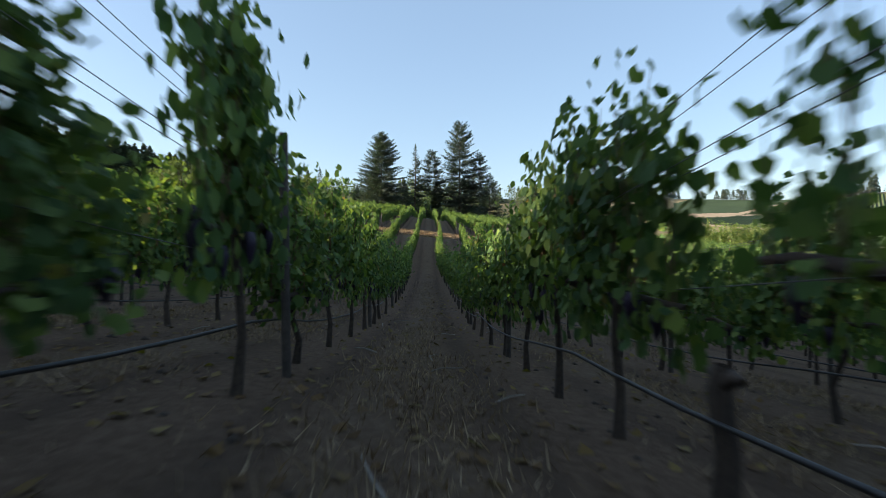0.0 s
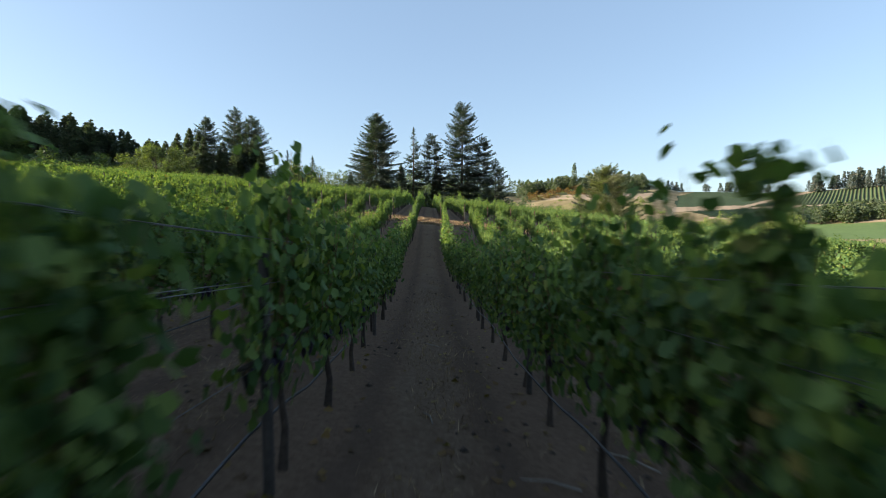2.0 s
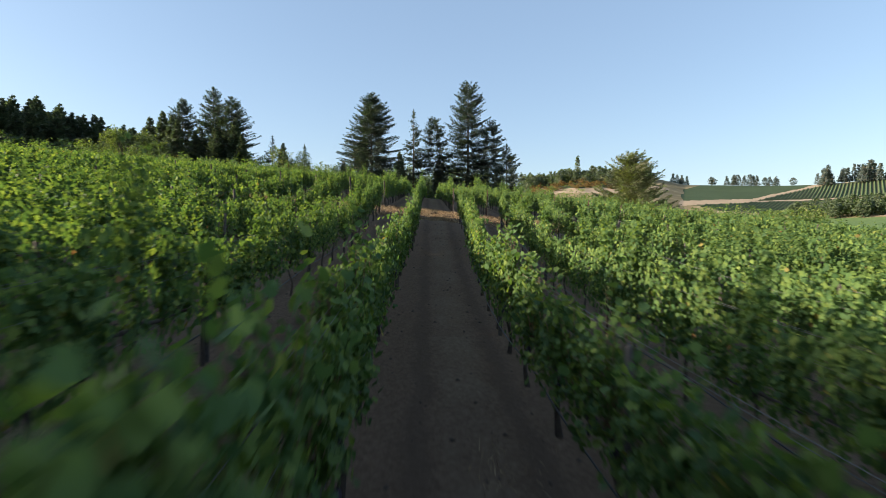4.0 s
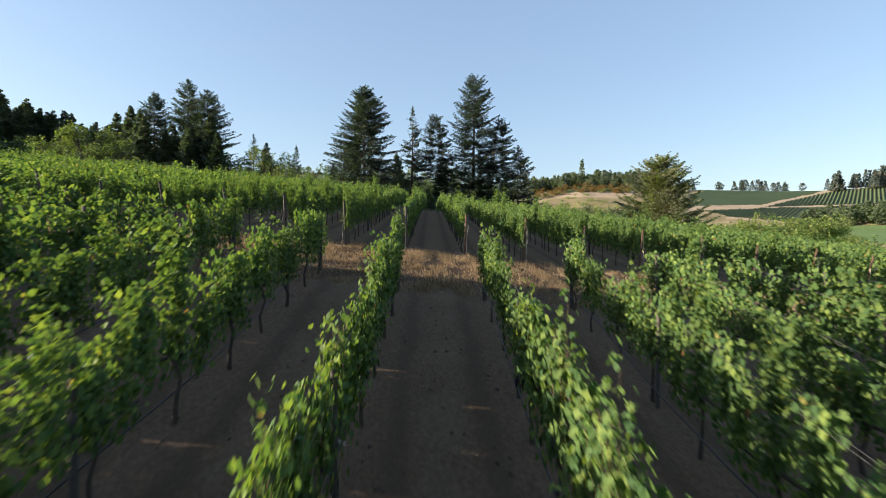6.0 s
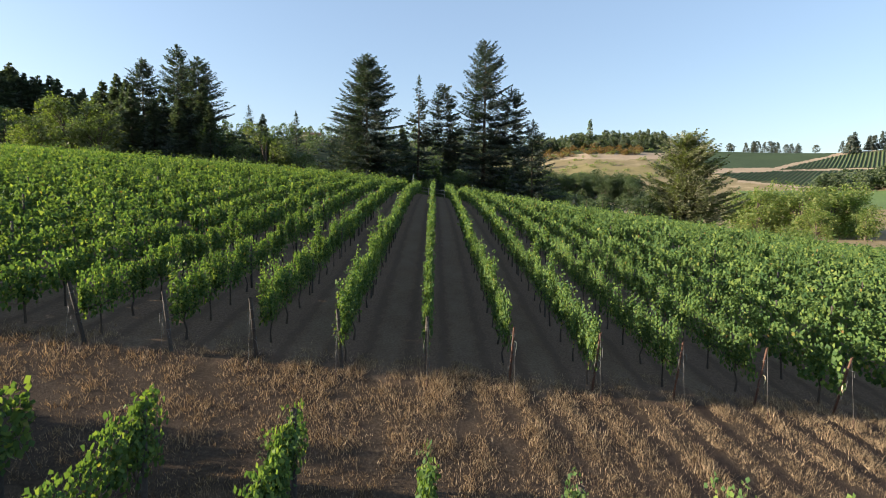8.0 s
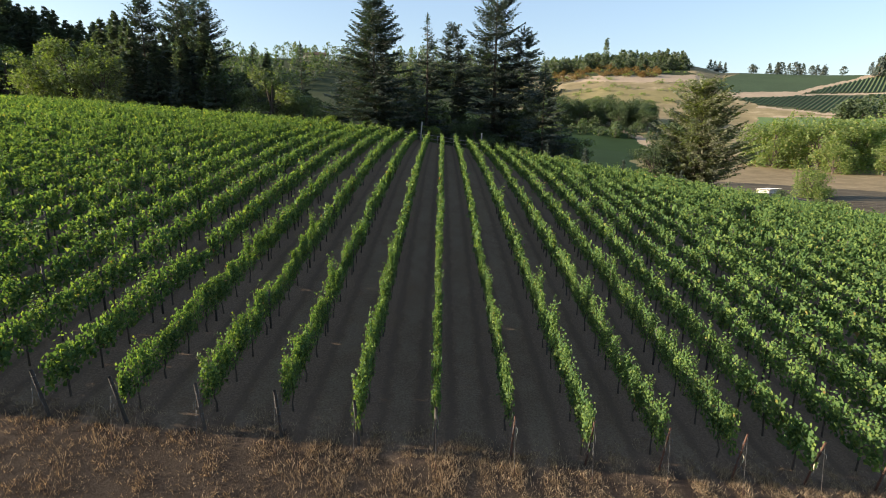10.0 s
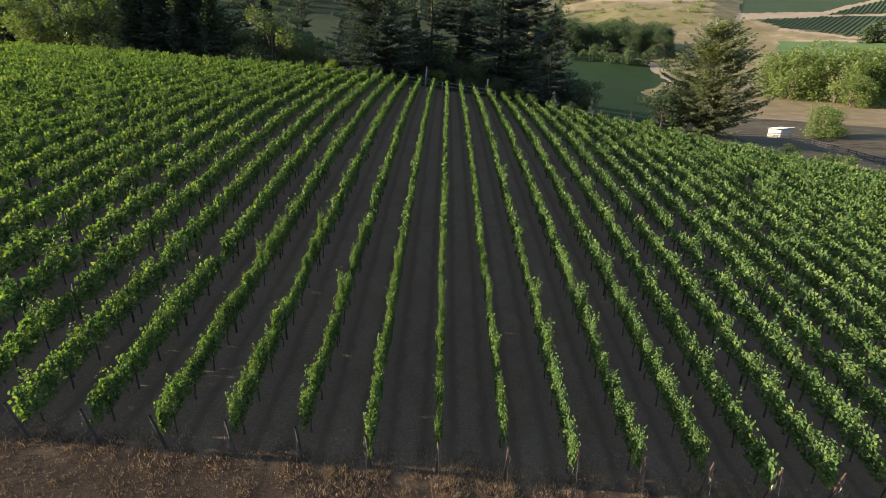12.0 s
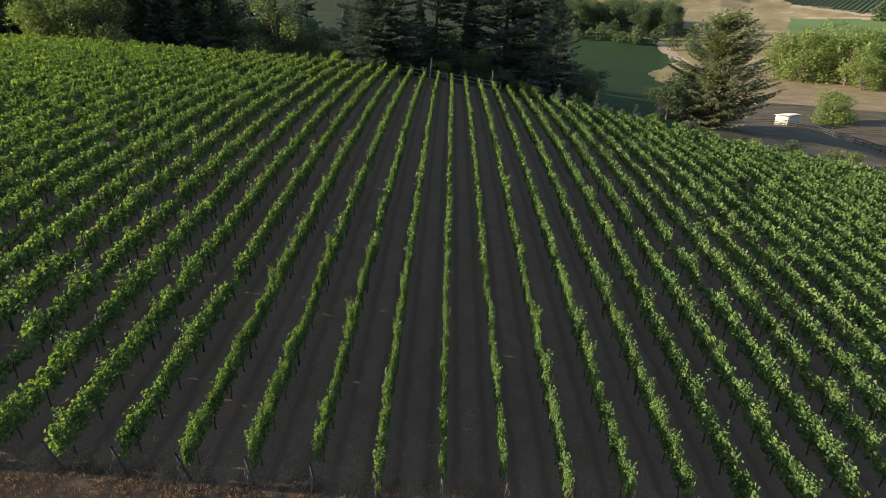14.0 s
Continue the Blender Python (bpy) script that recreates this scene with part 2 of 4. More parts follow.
# dark leaves of far woods, lightened to look hazy with distance
M_HAZED_WOOD = leafy("hazed_wood_leaves", [(0.0, (0.058, 0.076, 0.056)), (0.6, (0.088, 0.108, 0.076)), (1.0, (0.125, 0.135, 0.085))], 0.22, 0.6)
M_RED = leafy("rusty_leaves", [(0.0, (0.09, 0.05, 0.022)), (0.6, (0.15, 0.085, 0.035)), (1.0, (0.2, 0.14, 0.05))], 0.25, 0.6)
M_BARK = rough_stuff("bark", (0.045, 0.034, 0.026), (0.12, 0.095, 0.075), 9.0, 0.95, 0, 0.03)
M_VINEBARK = rough_stuff("vine_bark", (0.03, 0.022, 0.017), (0.085, 0.062, 0.045), 30.0, 0.95, 0, 0.01)
M_CANE = rough_stuff("vine_cane", (0.10, 0.06, 0.032), (0.2, 0.13, 0.07), 40.0, 0.8, 0, 0.002)
M_POST = rough_stuff("weathered_post", (0.035, 0.03, 0.026), (0.085, 0.07, 0.06), 14.0, 0.9, 0, 0.006)
M_RUST = rough_stuff("rusted_steel", (0.055, 0.03, 0.022), (0.135, 0.07, 0.047), 18.0, 0.75, 0.3, 0.004)
M_WIRE = rough_stuff("galvanised_wire", (0.085, 0.082, 0.08), (0.17, 0.165, 0.16), 40.0, 0.65, 0.3, 0.001)
M_TIE = rough_stuff("cream_plastic", (0.42, 0.34, 0.2), (0.62, 0.53, 0.36), 30.0, 0.5, 0, 0.001)
M_HOSE = rough_stuff("black_hose", (0.012, 0.012, 0.013), (0.03, 0.03, 0.032), 25.0, 0.5, 0, 0.002)
M_GRAPE = rough_stuff("grape_skin", (0.012, 0.008, 0.022), (0.035, 0.022, 0.05), 60.0, 0.45, 0, 0.001)
M_STRAW = leafy("straw", [(0.0, (0.1, 0.072, 0.046)), (0.5, (0.235, 0.175, 0.11)), (1.0, (0.5, 0.4, 0.265))], 0.25, 0.8, (0.22, 0.17, 0.1))
M_PALE = rough_stuff("grey_fence_timber", (0.2, 0.18, 0.15), (0.37, 0.335, 0.285), 12.0, 0.85, 0, 0.004)
M_DARKRAIL = rough_stuff("dark_fence_timber", (0.03, 0.026, 0.024), (0.07, 0.06, 0.055), 12.0, 0.85, 0, 0.004)
# white shed boards toned down to beige for the wall's shade
M_WHITE = rough_stuff("shade_toned_boards", (0.36, 0.33, 0.28), (0.5, 0.46, 0.4), 6.0, 0.6, 0, 0.003, 0.03)
M_ROOF = rough_stuff("grey_sheet_roof", (0.34, 0.33, 0.31), (0.47, 0.46, 0.43), 4.0, 0.55, 0.2, 0.003, 0.05)
M_CLOD = rough_stuff("earth_clod", (0.04, 0.03, 0.024), (0.10, 0.075, 0.055), 25.0, 0.95, 0, 0.01)

# ---- the lie of the land ----
ROW = 2.1                      # metres between vine rows
VINE = 1.525                   # metres between vines in a row
END_A, START_B = 64.9, 71.0    # the headland lies between these


def row_bow(y):
    """The lower block's rows bow a little to the left on the way up."""
    return 0.1 - 0.32 * np.exp(-(((np.asarray(y, float) - 48.0) / 8.0) ** 2))


def row_end(k):
    """Where row k of the lower block ends: later towards the left."""
    return END_A if k > -1 else END_A + 1.2 if k > -2 else END_A + 0.8 if k > -6 else 66.9


_py = [-80, -40, -15, 0, 6, 10, 14, 18, 22, 30, 38, 45, 50, 56, 61, 65, 71, 80, 95, 111, 130, 149, 170, 200]
_pz = [7, 5, 3.0, 1.9, 1.3, 0.85, 0.45, 0.1, -0.22, -0.45, -0.4, 0.0, 0.45, 1.25, 2.1, 2.9, 3.6, 4.5, 6.1, 7.5, 8.4, 8.8, 8.6, 8.0]
_fy = np.linspace(-80, 200, 561)
_fz = np.interp(_fy, _py, _pz)
_k = np.exp(-0.5 * (np.arange(-16, 17) / 4.5) ** 2)
_fz = np.convolve(np.pad(_fz, 16, mode="edge"), _k / _k.sum(), mode="valid")


def step(a, b, v):
    s = np.clip((v - a) / (b - a), 0, 1)
    return s * s * (3 - 2 * s)


def land(x, y):
    """Height of the ground."""
    x, y = np.broadcast_arrays(np.asarray(x, float), np.asarray(y, float))
    up = step(71, 149, y)
    left = np.clip(-x, 0, None)
    right = np.clip(x, 0, None)
    near = np.interp(y, _fy, _fz)
    near = near + 12.0 * (1 - np.exp(-(0.09 * left) / 12.0)) + (0.08 + 0.45 * up) * (1 - np.exp(-left / 8))
    near = near - (0.098 + 0.05 * up) * np.minimum(right, 55 + 0.25 * np.maximum(right - 55, 0))
    rho, az = np.hypot(x, y - 58), np.degrees(np.arctan2(x, y - 58))
    base = np.interp(az, [-180, -60, -30, -12, 5, 20, 90, 140, 180], [6, 14, 12, 8, 0, -7, -7, 2, 6])
    top = np.interp(az, [-180, -60, -40, -12, 0, 10, 16, 21, 24.2, 26.5, 33, 37, 45, 90, 180], [60, 70, 90, 104, 100, 88, 100, 97, 93, 83, 79, 77, 79, 70, 60])
    rise = np.interp(rho, [0, 230, 330, 430, 520, 620, 720, 820, 900, 1400, 4000], [0, 0, 0.03, 0.14, 0.27, 0.48, 0.72, 0.95, 1.0, 0.96, 0.9])
    far = base + (top - base) * rise
    far = far + 3.0 * np.sin(x / 63.0 + 1.0) * np.cos(y / 71.0) * step(350, 600, rho)
    out = np.maximum.reduce([(y - 152) / 60, (x - 58) / 40, (-95 - x) / 60, (-40 - y) / 60, 0 * x])
    w = 1 - step(0, 1, out)
    return near * w + far * (1 - w)


def far_end(x):
    """Where the upper block's rows end."""
    return np.interp(x, [-90, -8, 6, 12, 20, 30, 40, 50, 62], [147, 149.5, 148, 142, 136, 131, 125, 120, 114])


def hill_plot(az, el):
    """What grows on the far right-hand slope: green plots, vine rows and the tan farm roads between them; -1 for open pasture."""
    road = np.interp(az, [24, 32.2, 37.2, 40], [3.12, 3.12, 4.3, 4.6])             # the farm road, which climbs to the right
    low = np.interp(az, [26, 27.7, 29.5, 34.5, 47], [2.75, 2.55, 2.0, 1.38, 1.2])     # lower edge of the rows
    left = np.interp(el, [3.0, 3.7, 4.3, 4.8], [26.6, 26.2, 26.3, 28.0])
    plot = np.full(np.shape(az), -1)
    plot[(el > road) & (az > left)] = 8
    plot[(el <= road) & (el > low) & (az > 27.2)] = 9
    plot[(el <= road) & (el > road - np.interp(az, [26, 28, 31.5, 33.5, 36], [0.6, 0.45, 0.4, 0.26, 0.2])) & (az > 26.2)] = 10
    plot[(az > 32.5) & (np.abs(el - 2.84) < 0.05)] = 10
    plot[(el <= low) & (el > low - 0.16) & (az > 29.5)] = 10
    plot[(el < 1.0) & (el > -0.62) & (az > 30.2 - 0.6 * el)] = 6
    plot[(el < 1.12) & (el > 0.98) & (az > 30.8) & (az < 35.4)] = 10
    return plot


def ground_sheet():
    dense = np.radians(np.concatenate([np.arange(-50, 6, 1.4), np.arange(6, 24, 0.17), np.arange(24, 41, 0.11)]))
    rest = np.radians(np.arange(41, 310, 3.0))
    az = np.concatenate([dense, rest])
    r = [0.4]
    while r[-1] < 4200:
        r.append(r[-1] + max(0.8, (0.021 if r[-1] < 150 or r[-1] > 950 else 0.0066 if 430 < r[-1] < 830 else 0.009 if 150 < r[-1] <= 430 else 0.014) * r[-1]))
    r = np.array(r)
    R, A = np.meshgrid(r, az, indexing="ij")
    X, Y = R * np.sin(A), 58 + R * np.cos(A)
    v = np.stack([X, Y, land(X, Y)], -1).reshape(-1, 3)
    v = np.concatenate([v, [[0, 58, float(land(0, 58))]]])
    nr, na = R.shape
    i, j = np.meshgrid(np.arange(nr - 1), np.arange(na), indexing="ij")
    a0, a1 = i * na + j, i * na + (j + 1) % na
    f = np.stack([a0, a0 + na, a1 + na, a1], -1).reshape(-1, 4)
    # a small fan of quads closes the middle
    fan = [[len(v) - 1, b, b + 1, (b + 2) % na] for b in range(0, na - 1, 2)]
    f = np.concatenate([f, np.array(fan)])
    c = v[f].mean(1)
    x, y, z = c.T
    rho, a = np.hypot(x, y - 58), np.degrees(np.arctan2(x, y - 58))
    el = np.degrees(np.arctan2(z - 10.25, rho))
    jit = np.array([noise.noise((p[0] * 0.02, p[1] * 0.02, 0.3)) for p in c])
    names = [M_SOIL, M_SOIL, M_PASTURE, M_PADDOCK, M_GOLD, M_OLIVE, M_GREEN, M_SHADED_TURF, M_VINEHILL, M_ROWHILL, M_ROAD, M_WOODFLOOR]
    fray = np.array([noise.noise((p[0] * 0.11, p[1] * 0.11, 5.3)) for p in c])
    jit = jit + 0.16 * fray
    zone = np.full(len(c), 11)
    in_block = (x > -88) & (x < 62) & (y < far_end(x) + 1.0)
    zone[in_block] = 0
    valley = (a > 6) & ~in_block & (rho < 330)
    zone[valley] = 2
    zone[valley & (a > 19) & (rho < 215)] = 3
    zone[valley & (rho > 255 + 12 * jit) & (a < 23)] = 5
    zone[valley & (a < 20.5 + 3 * jit) & (rho > 85) & (rho < 325 - 11 * (a - 11) + 20 * jit)] = 7
    e = el + 0.3 * jit + 0.08 * fray
    az1 = a + 0.5 * jit
    a = np.where(rho > 300, a + 2.6 * jit - 0.9 * np.clip(3.2 - el, 0, 4), a)
    hill = (rho >= 330) & (a > 6)
    zone[hill] = 4
    zone[hill & (a < 24) & (e > 2.3 + 1.2 * jit) & (e < 3.5 + 1.2 * jit)] = 5
    zone[hill & (a < 24) & (e < 0.8)] = 5
    zone[hill & (e > 4.75 + 0.4 * jit) & (a < 24)] = 11
    zone[hill & (a > 12.5) & (a < 24) & (e > 4.2 + 0.5 * jit) & (e < 4.75 + 0.4 * jit)] = 10
    right = (rho >= 330) & (az1 > 24.5)
    plot = hill_plot(az1, el + 0.06 * fray)
    zone[right] = np.where(plot >= 0, plot, zone)[right]
    zone[hill & (rho > 900)] = 11
    az0 = np.degrees(np.arctan2(x, y - 58))
    lane = 480 - 24.4 * (az0 - 15.7) + 30 * jit + 9 * fray
    low = (az0 > 6) & (az0 < 25) & ~in_block
    zone[low & (rho > 85) & (rho < lane) & (rho < 420) & (az0 < 21 + 4 * jit)] = 7
    zone[low & (np.abs(rho - lane) < 16) & (az0 > 11)] = 10
    return tagged(new("ground", np_mesh("ground", v, f, names, zone, True)), "rolling brown vineyard soil with dry turf and far fields", "ground", kind="structure")


ground_sheet()


# ---- vines ----
LEAF = np.array([(0, 0), (0.38, -0.16), (0.53, 0.12), (0.60, 0.42), (0.37, 0.66), (0, 0.84), (-0.37, 0.66), (-0.60, 0.42), (-0.53, 0.12), (-0.38, -0.16)])


def frames_for(rng, n, out_bias, droop):
    """Axes of n leaves: along the blade, across it, and its normal; blades hang outwards and down."""
    side = np.where(rng.random(n) < 0.5, -1.0, 1.0)
    nrm = np.stack([side * (out_bias + 0.5 * rng.random(n)), rng.normal(0, 0.55, n), 0.25 + 0.8 * rng.random(n)], -1)
    nrm /= np.linalg.norm(nrm, axis=1)[:, None]
    way = np.stack([rng.normal(0, 0.6, n) + 0.3 * side, rng.normal(0, 0.7, n), -droop + rng.normal(0, 0.45, n)], -1)
    way -= (way * nrm).sum(1)[:, None] * nrm
    way /= np.linalg.norm(way, axis=1)[:, None] + 1e-9
    return way, np.cross(way, nrm), nrm


def lobed_leaves(rng, place, size, axes=None):
    """Lobed blades folded along the midrib: ten corners, two faces each."""
    n = len(place)
    way, across, nrm = axes if axes is not None else frames_for(rng, n, 0.5, 0.6)
    fold = rng.uniform(0.08, 0.35, n)
    curl = rng.uniform(-0.35, 0.1, n)
    u, w = LEAF[:, 0], LEAF[:, 1]
    h = np.abs(u)[None] * fold[:, None] + curl[:, None] * (w[None] - 0.3) ** 2
    v = place[:, None] + size[:, None, None] * (u[None, :, None] * across[:, None] + w[None, :, None] * way[:, None] + h[..., None] * nrm[:, None])
    one = np.array([[0, 1, 2, 3, 4, 5], [0, 5, 6, 7, 8, 9]])
    f = (np.arange(n)[:, None, None] * 10 + one[None]).reshape(-1, 6)
    return v.reshape(-1, 3), f


def kite_leaves(rng, place, size, out_bias=0.4, droop=0.5, slim=0.48, axes=None):
    """Plain folded blades of four corners for leaves that stay far off."""
    n = len(place)
    way, across, nrm = axes if axes is not None else frames_for(rng, n, out_bias, droop)
    s = size[:, None]
    fold = rng.uniform(0.05, 0.3, n)[:, None]
    a = place
    b = place + s * (0.45 * way + slim * across + fold * nrm * 0.5)
    c = place + s * way
    d = place + s * (0.45 * way - slim * across + fold * nrm * 0.5)
    v = np.stack([a, b, c, d], 1).reshape(-1, 3)
    f = np.arange(4 * n).reshape(-1, 4)
    return v, f


def shoot_points(rng, shoots, per, tall, spread=0.15, low=0.72, canes=None):
    """Places of leaves along upright shoots of one vine, standing at the origin, its row along y; canes takes the shoots' own lines."""
    n, reach = (5, 0.64) if canes is not None else (3, 0.5)
    tufts = np.linspace(-reach, reach, n) + rng.normal(0, 0.09, n)
    own = rng.choice(n, shoots, p=rng.dirichlet(np.full(n, 5.0)))
    y0 = np.clip(tufts[own] + rng.normal(0, 0.07, shoots), -0.78, 0.78)
    h = tall * rng.uniform(0.8, 1.0, shoots) * rng.uniform(0.77 if n > 3 else 0.72, 1.14, n)[own] * (1 - 0.15 * (y0 / 0.76) ** 2)
    strays = rng.random(shoots) < 0.15
    h[strays] *= rng.uniform(1.04, 1.19, strays.sum())
    lean = rng.normal(0, 0.12, shoots)
    lean_x = rng.normal(0, 0.08, shoots)
    t = rng.random((shoots, per)) ** 0.85
    z = low + (h[:, None] - low) * t
    rise = z - low
    x = lean_x[:, None] * rise + rng.normal(0, spread, (shoots, per)) * (1.0 - 0.5 * t)
    y = y0[:, None] + lean[:, None] * rise + rng.normal(0, 0.055, (shoots, per))
    if canes is not None:
        for a, b, c, d in zip(y0, lean, lean_x, h):
            canes.append(tube([(0, a, low), (c * (d - low) * 0.45, a + b * (d - low) * 0.45, low + 0.45 * (d - low)), (c * (d - low) * 0.88, a + b * (d - low) * 0.88, low + 0.88 * (d - low))], [0.007, 0.005, 0.002], 3))
    return np.stack([x, y, z], -1).reshape(-1, 3)


def skirt_points(rng, n, spread=0.13, low=0.5):
    """Places of the leaves that fill the lower canopy evenly along the wires."""
    return np.stack([rng.normal(0, spread, n), rng.uniform(-0.78, 0.78, n), rng.uniform(low, 1.6, n)], -1)


def hanging(rng, n):
    """Axes of blades that hang nearly flat along the row."""
    a = rng.uniform(0, 2 * np.pi, n)
    way = np.stack([rng.normal(0, 0.22, n), np.cos(a), np.sin(a)], -1)
    way /= np.linalg.norm(way, axis=1)[:, None]
    nrm = np.stack([rng.choice([-1.0, 1.0], n), rng.normal(0, 0.25, n), 0.2 + rng.normal(0, 0.2, n)], -1)
    nrm -= (way * nrm).sum(1)[:, None] * way
    nrm /= np.linalg.norm(nrm, axis=1)[:, None]
    return way, np.cross(way, nrm), nrm


def vine_trunk(rng):
    bend = rng.normal(0, 0.03, (4, 2))
    pts = [(0, 0, -0.05), (bend[0, 0], bend[0, 1], 0.25), (bend[1, 0], bend[1, 1], 0.5), (bend[2, 0] * 0.5, bend[2, 1], 0.74)]
    arm = [(rng.normal(0, 0.015), y, 0.74 + 0.04 * abs(y) + rng.normal(0, 0.012)) for y in (-0.76, -0.5, -0.22, 0, 0.22, 0.5, 0.76)]
    return tube(pts, [0.042, 0.028, 0.025, 0.034], 7), tube(arm, [0.012, 0.018, 0.024, 0.034, 0.024, 0.018, 0.012], 6)


def grape_bunch(rng):
    """A hanging bunch: a tapering body, knobbly with berries."""
    rings, sides = 6, 6
    v = []
    for i in range(rings):
        t = i / (rings - 1)
        r = 0.055 * math.sin(math.pi * min(1, 0.12 + t * 0.88)) ** 0.6 * (1 - 0.55 * t) + 0.004
        for j in range(sides):
            a = 2 * math.pi * (j + 0.5 * (i % 2)) / sides
            q = r * rng.uniform(0.78, 1.2)
            v.append((q * math.cos(a), q * math.sin(a), -0.17 * t + rng.normal(0, 0.003)))
    f = [[i * sides + j, i * sides + (j + 1) % sides, (i + 1) * sides + (j + 1) % sides, (i + 1) * sides + j] for i in range(rings - 1) for j in range(sides)]
    return np.array(v), np.array(f)


def vine_variant(seed, grapes, lobed, thin=False):
    rng = np.random.default_rng(seed)
    root = new("grapevine")
    stem, arm = vine_trunk(rng)
    foot = part("trunk", np_mesh("trunk", *stem, [M_VINEBARK], smooth=True), root)
    part("cordon", np_mesh("cordon", *arm, [M_VINEBARK], smooth=True), foot)
    tall = rng.uniform(1.78, 2.14)
    wide = 0.12 if lobed else 0.085
    canes = []
    pts = shoot_points(rng, *((9, 18) if thin else (27, 24) if lobed else (29, 36)), tall * (0.95 if thin else 1.0), wide, canes=canes if lobed else None)
    size = rng.uniform(0.048, 0.088, len(pts)) if lobed else rng.uniform(0.05, 0.086, len(pts))
    low = skirt_points(rng, 30 if thin else 440, wide * 0.8, 0.5)
    broad = rng.uniform(0.07, 0.118, len(low)) if lobed else rng.uniform(0.075, 0.118, len(low))
    if lobed:
        fine = joined([lobed_leaves(rng, pts, size), lobed_leaves(rng, low, broad * 0.9, hanging(rng, len(low)))])
        part("cane", np_mesh("cane", *joined(canes), [M_CANE]), root, label="thin brown shoots tied upright")["kind"] = "stuff"
    else:
        fine = joined([kite_leaves(rng, pts, size * 1.12), kite_leaves(rng, low, broad, axes=hanging(rng, len(low)))])
    part("foliage", np_mesh("foliage", *fine, [M_VINE]), root)
    for _ in range(grapes):
        b = part("fruit", bunch_meshes[rng.integers(len(bunch_meshes))], root,
                 (rng.normal(0, 0.06), rng.uniform(-0.7, 0.7), rng.uniform(0.64, 0.84)))
        b.scale = (0.7, 0.7, 0.8)
    return tagged(root, "leafy green trained grapevine on a thin dark trunk", "grapevine", "vines in rows")


_rng = np.random.default_rng(5)
bunch_meshes = [np_mesh("fruit", *grape_bunch(_rng), [M_GRAPE]) for _ in range(3)]
variants_a = [vine_variant(100 + k, 9, True) for k in range(8)]
variants_thin = [vine_variant(150 + k, 3, True, True) for k in range(2)]
variants_b = [vine_variant(200 + k, 0, False) for k in range(6)]


def vine_slots():
    """Every vine: block, row, place."""
    for k in range(-40, 27):
        for y in np.arange(row_end(k) - 0.3, 2.0 if abs(k) < 8 else 14.0 if k > -24 and k < 16 else 200.0, -VINE):
            if y > -4 + 1.05 * abs(2.1 * k):
                yield "a", k, 2.1 * k + float(row_bow(y)), y
        end = float(far_end(2.1 * k))
        for y in np.arange(START_B + 0.8 + 0.3 * math.sin(2.3 * k), end - 0.6, VINE):
            yield "b", k, 2.1 * k, y + 0.2 * math.sin(k * 1.7)
    for k in range(27, 30):
        for y in np.arange(START_B + 1.0, float(far_end(2.1 * k)) - 0.6, VINE):
            yield "b", k, 2.1 * k, y


near_slots, far_slots = [], []
for slot in vine_slots():
    b, k, x, y = slot
    if (b == "a" and -2 <= k <= 3 and y > 8) or (b == "b" and -4 <= k <= 4 and y < START_B + 14):
        near_slots.append(slot)
    else:
        far_slots.append(slot)

vine_rng = np.random.default_rng(11)
used = set()
for b, k, x, y in near_slots:
    if b == "a" and 0 <= k <= 1 and y < (25 if k == 0 else 13):
        y += (-1.25 if 12 < y < 13 else -1.0 if y > 12 else -0.75) if k == 0 else 0.35 if y > 12 else 0.0
    b = "a" if b == "a" and (0 <= k <= 1 and y < 60 or -1 <= k <= 2 and y < 34) else "b"
    if b == "a" and k == 1 and y < 13.0:
        b = "t"
    pool = {"a": variants_a, "b": variants_b, "t": variants_thin}[b]
    n = int(vine_rng.integers(len(pool)))
    tall = vine_rng.uniform(0.87, 1.12) * (0.95 if b == "t" else 0.7 if k == 0 and y < 12.5 else 0.85 if k == 0 and 14.5 < y < 15.0 else 1.12 if y < 14.6 else 0.92 if 40 < y < 53 and 0 <= k <= 1 else 1.07 if y > 66 else 1.0 if k <= 0 else 0.97)
    m = pose(x + vine_rng.normal(0, 0.02), y, float(land(x, y)), 0, 0, 180 * int(vine_rng.integers(2)) + vine_rng.normal(0, 2))
    if (b, n) in used:
        v = copy_thing(pool[n], m)
    else:
        used.add((b, n))
        v = pool[n]
        v.matrix_basis = m
    v.scale = (vine_rng.uniform(0.85, 1.1) * (0.82 if y > 55 or b == "b" else 1.0), 0.8 if k == 0 and 12.5 < y < 13.5 else 1.0, tall)


def vine_stump(x, y):
    """A vine cut back to a knobbly stump."""
    root = new("vine_stump")
    part("trunk", np_mesh("trunk", *tube([(0, 0, -0.1), (0.02, 0.01, 0.2), (0.0, 0.03, 0.42), (0.01, 0.02, 0.5)], [0.055, 0.042, 0.044, 0.03], 8), [M_VINEBARK], smooth=True), root)
    for side in (-1, 1):
        part("spur", np_mesh("spur", *tube([(0, 0.03, 0.42), (0.02, 0.03 + 0.06 * side, 0.47), (0.02, 0.03 + 0.1 * side, 0.46)], [0.034, 0.028, 0.018], 6), [M_VINEBARK]), root)
    root.matrix_basis = pose(x, y, float(land(x, y)))
    return tagged(root, "dark vine stump cut back below the wires", "vine stump")


vine_stump(2.1 + 0.1, 12.05)


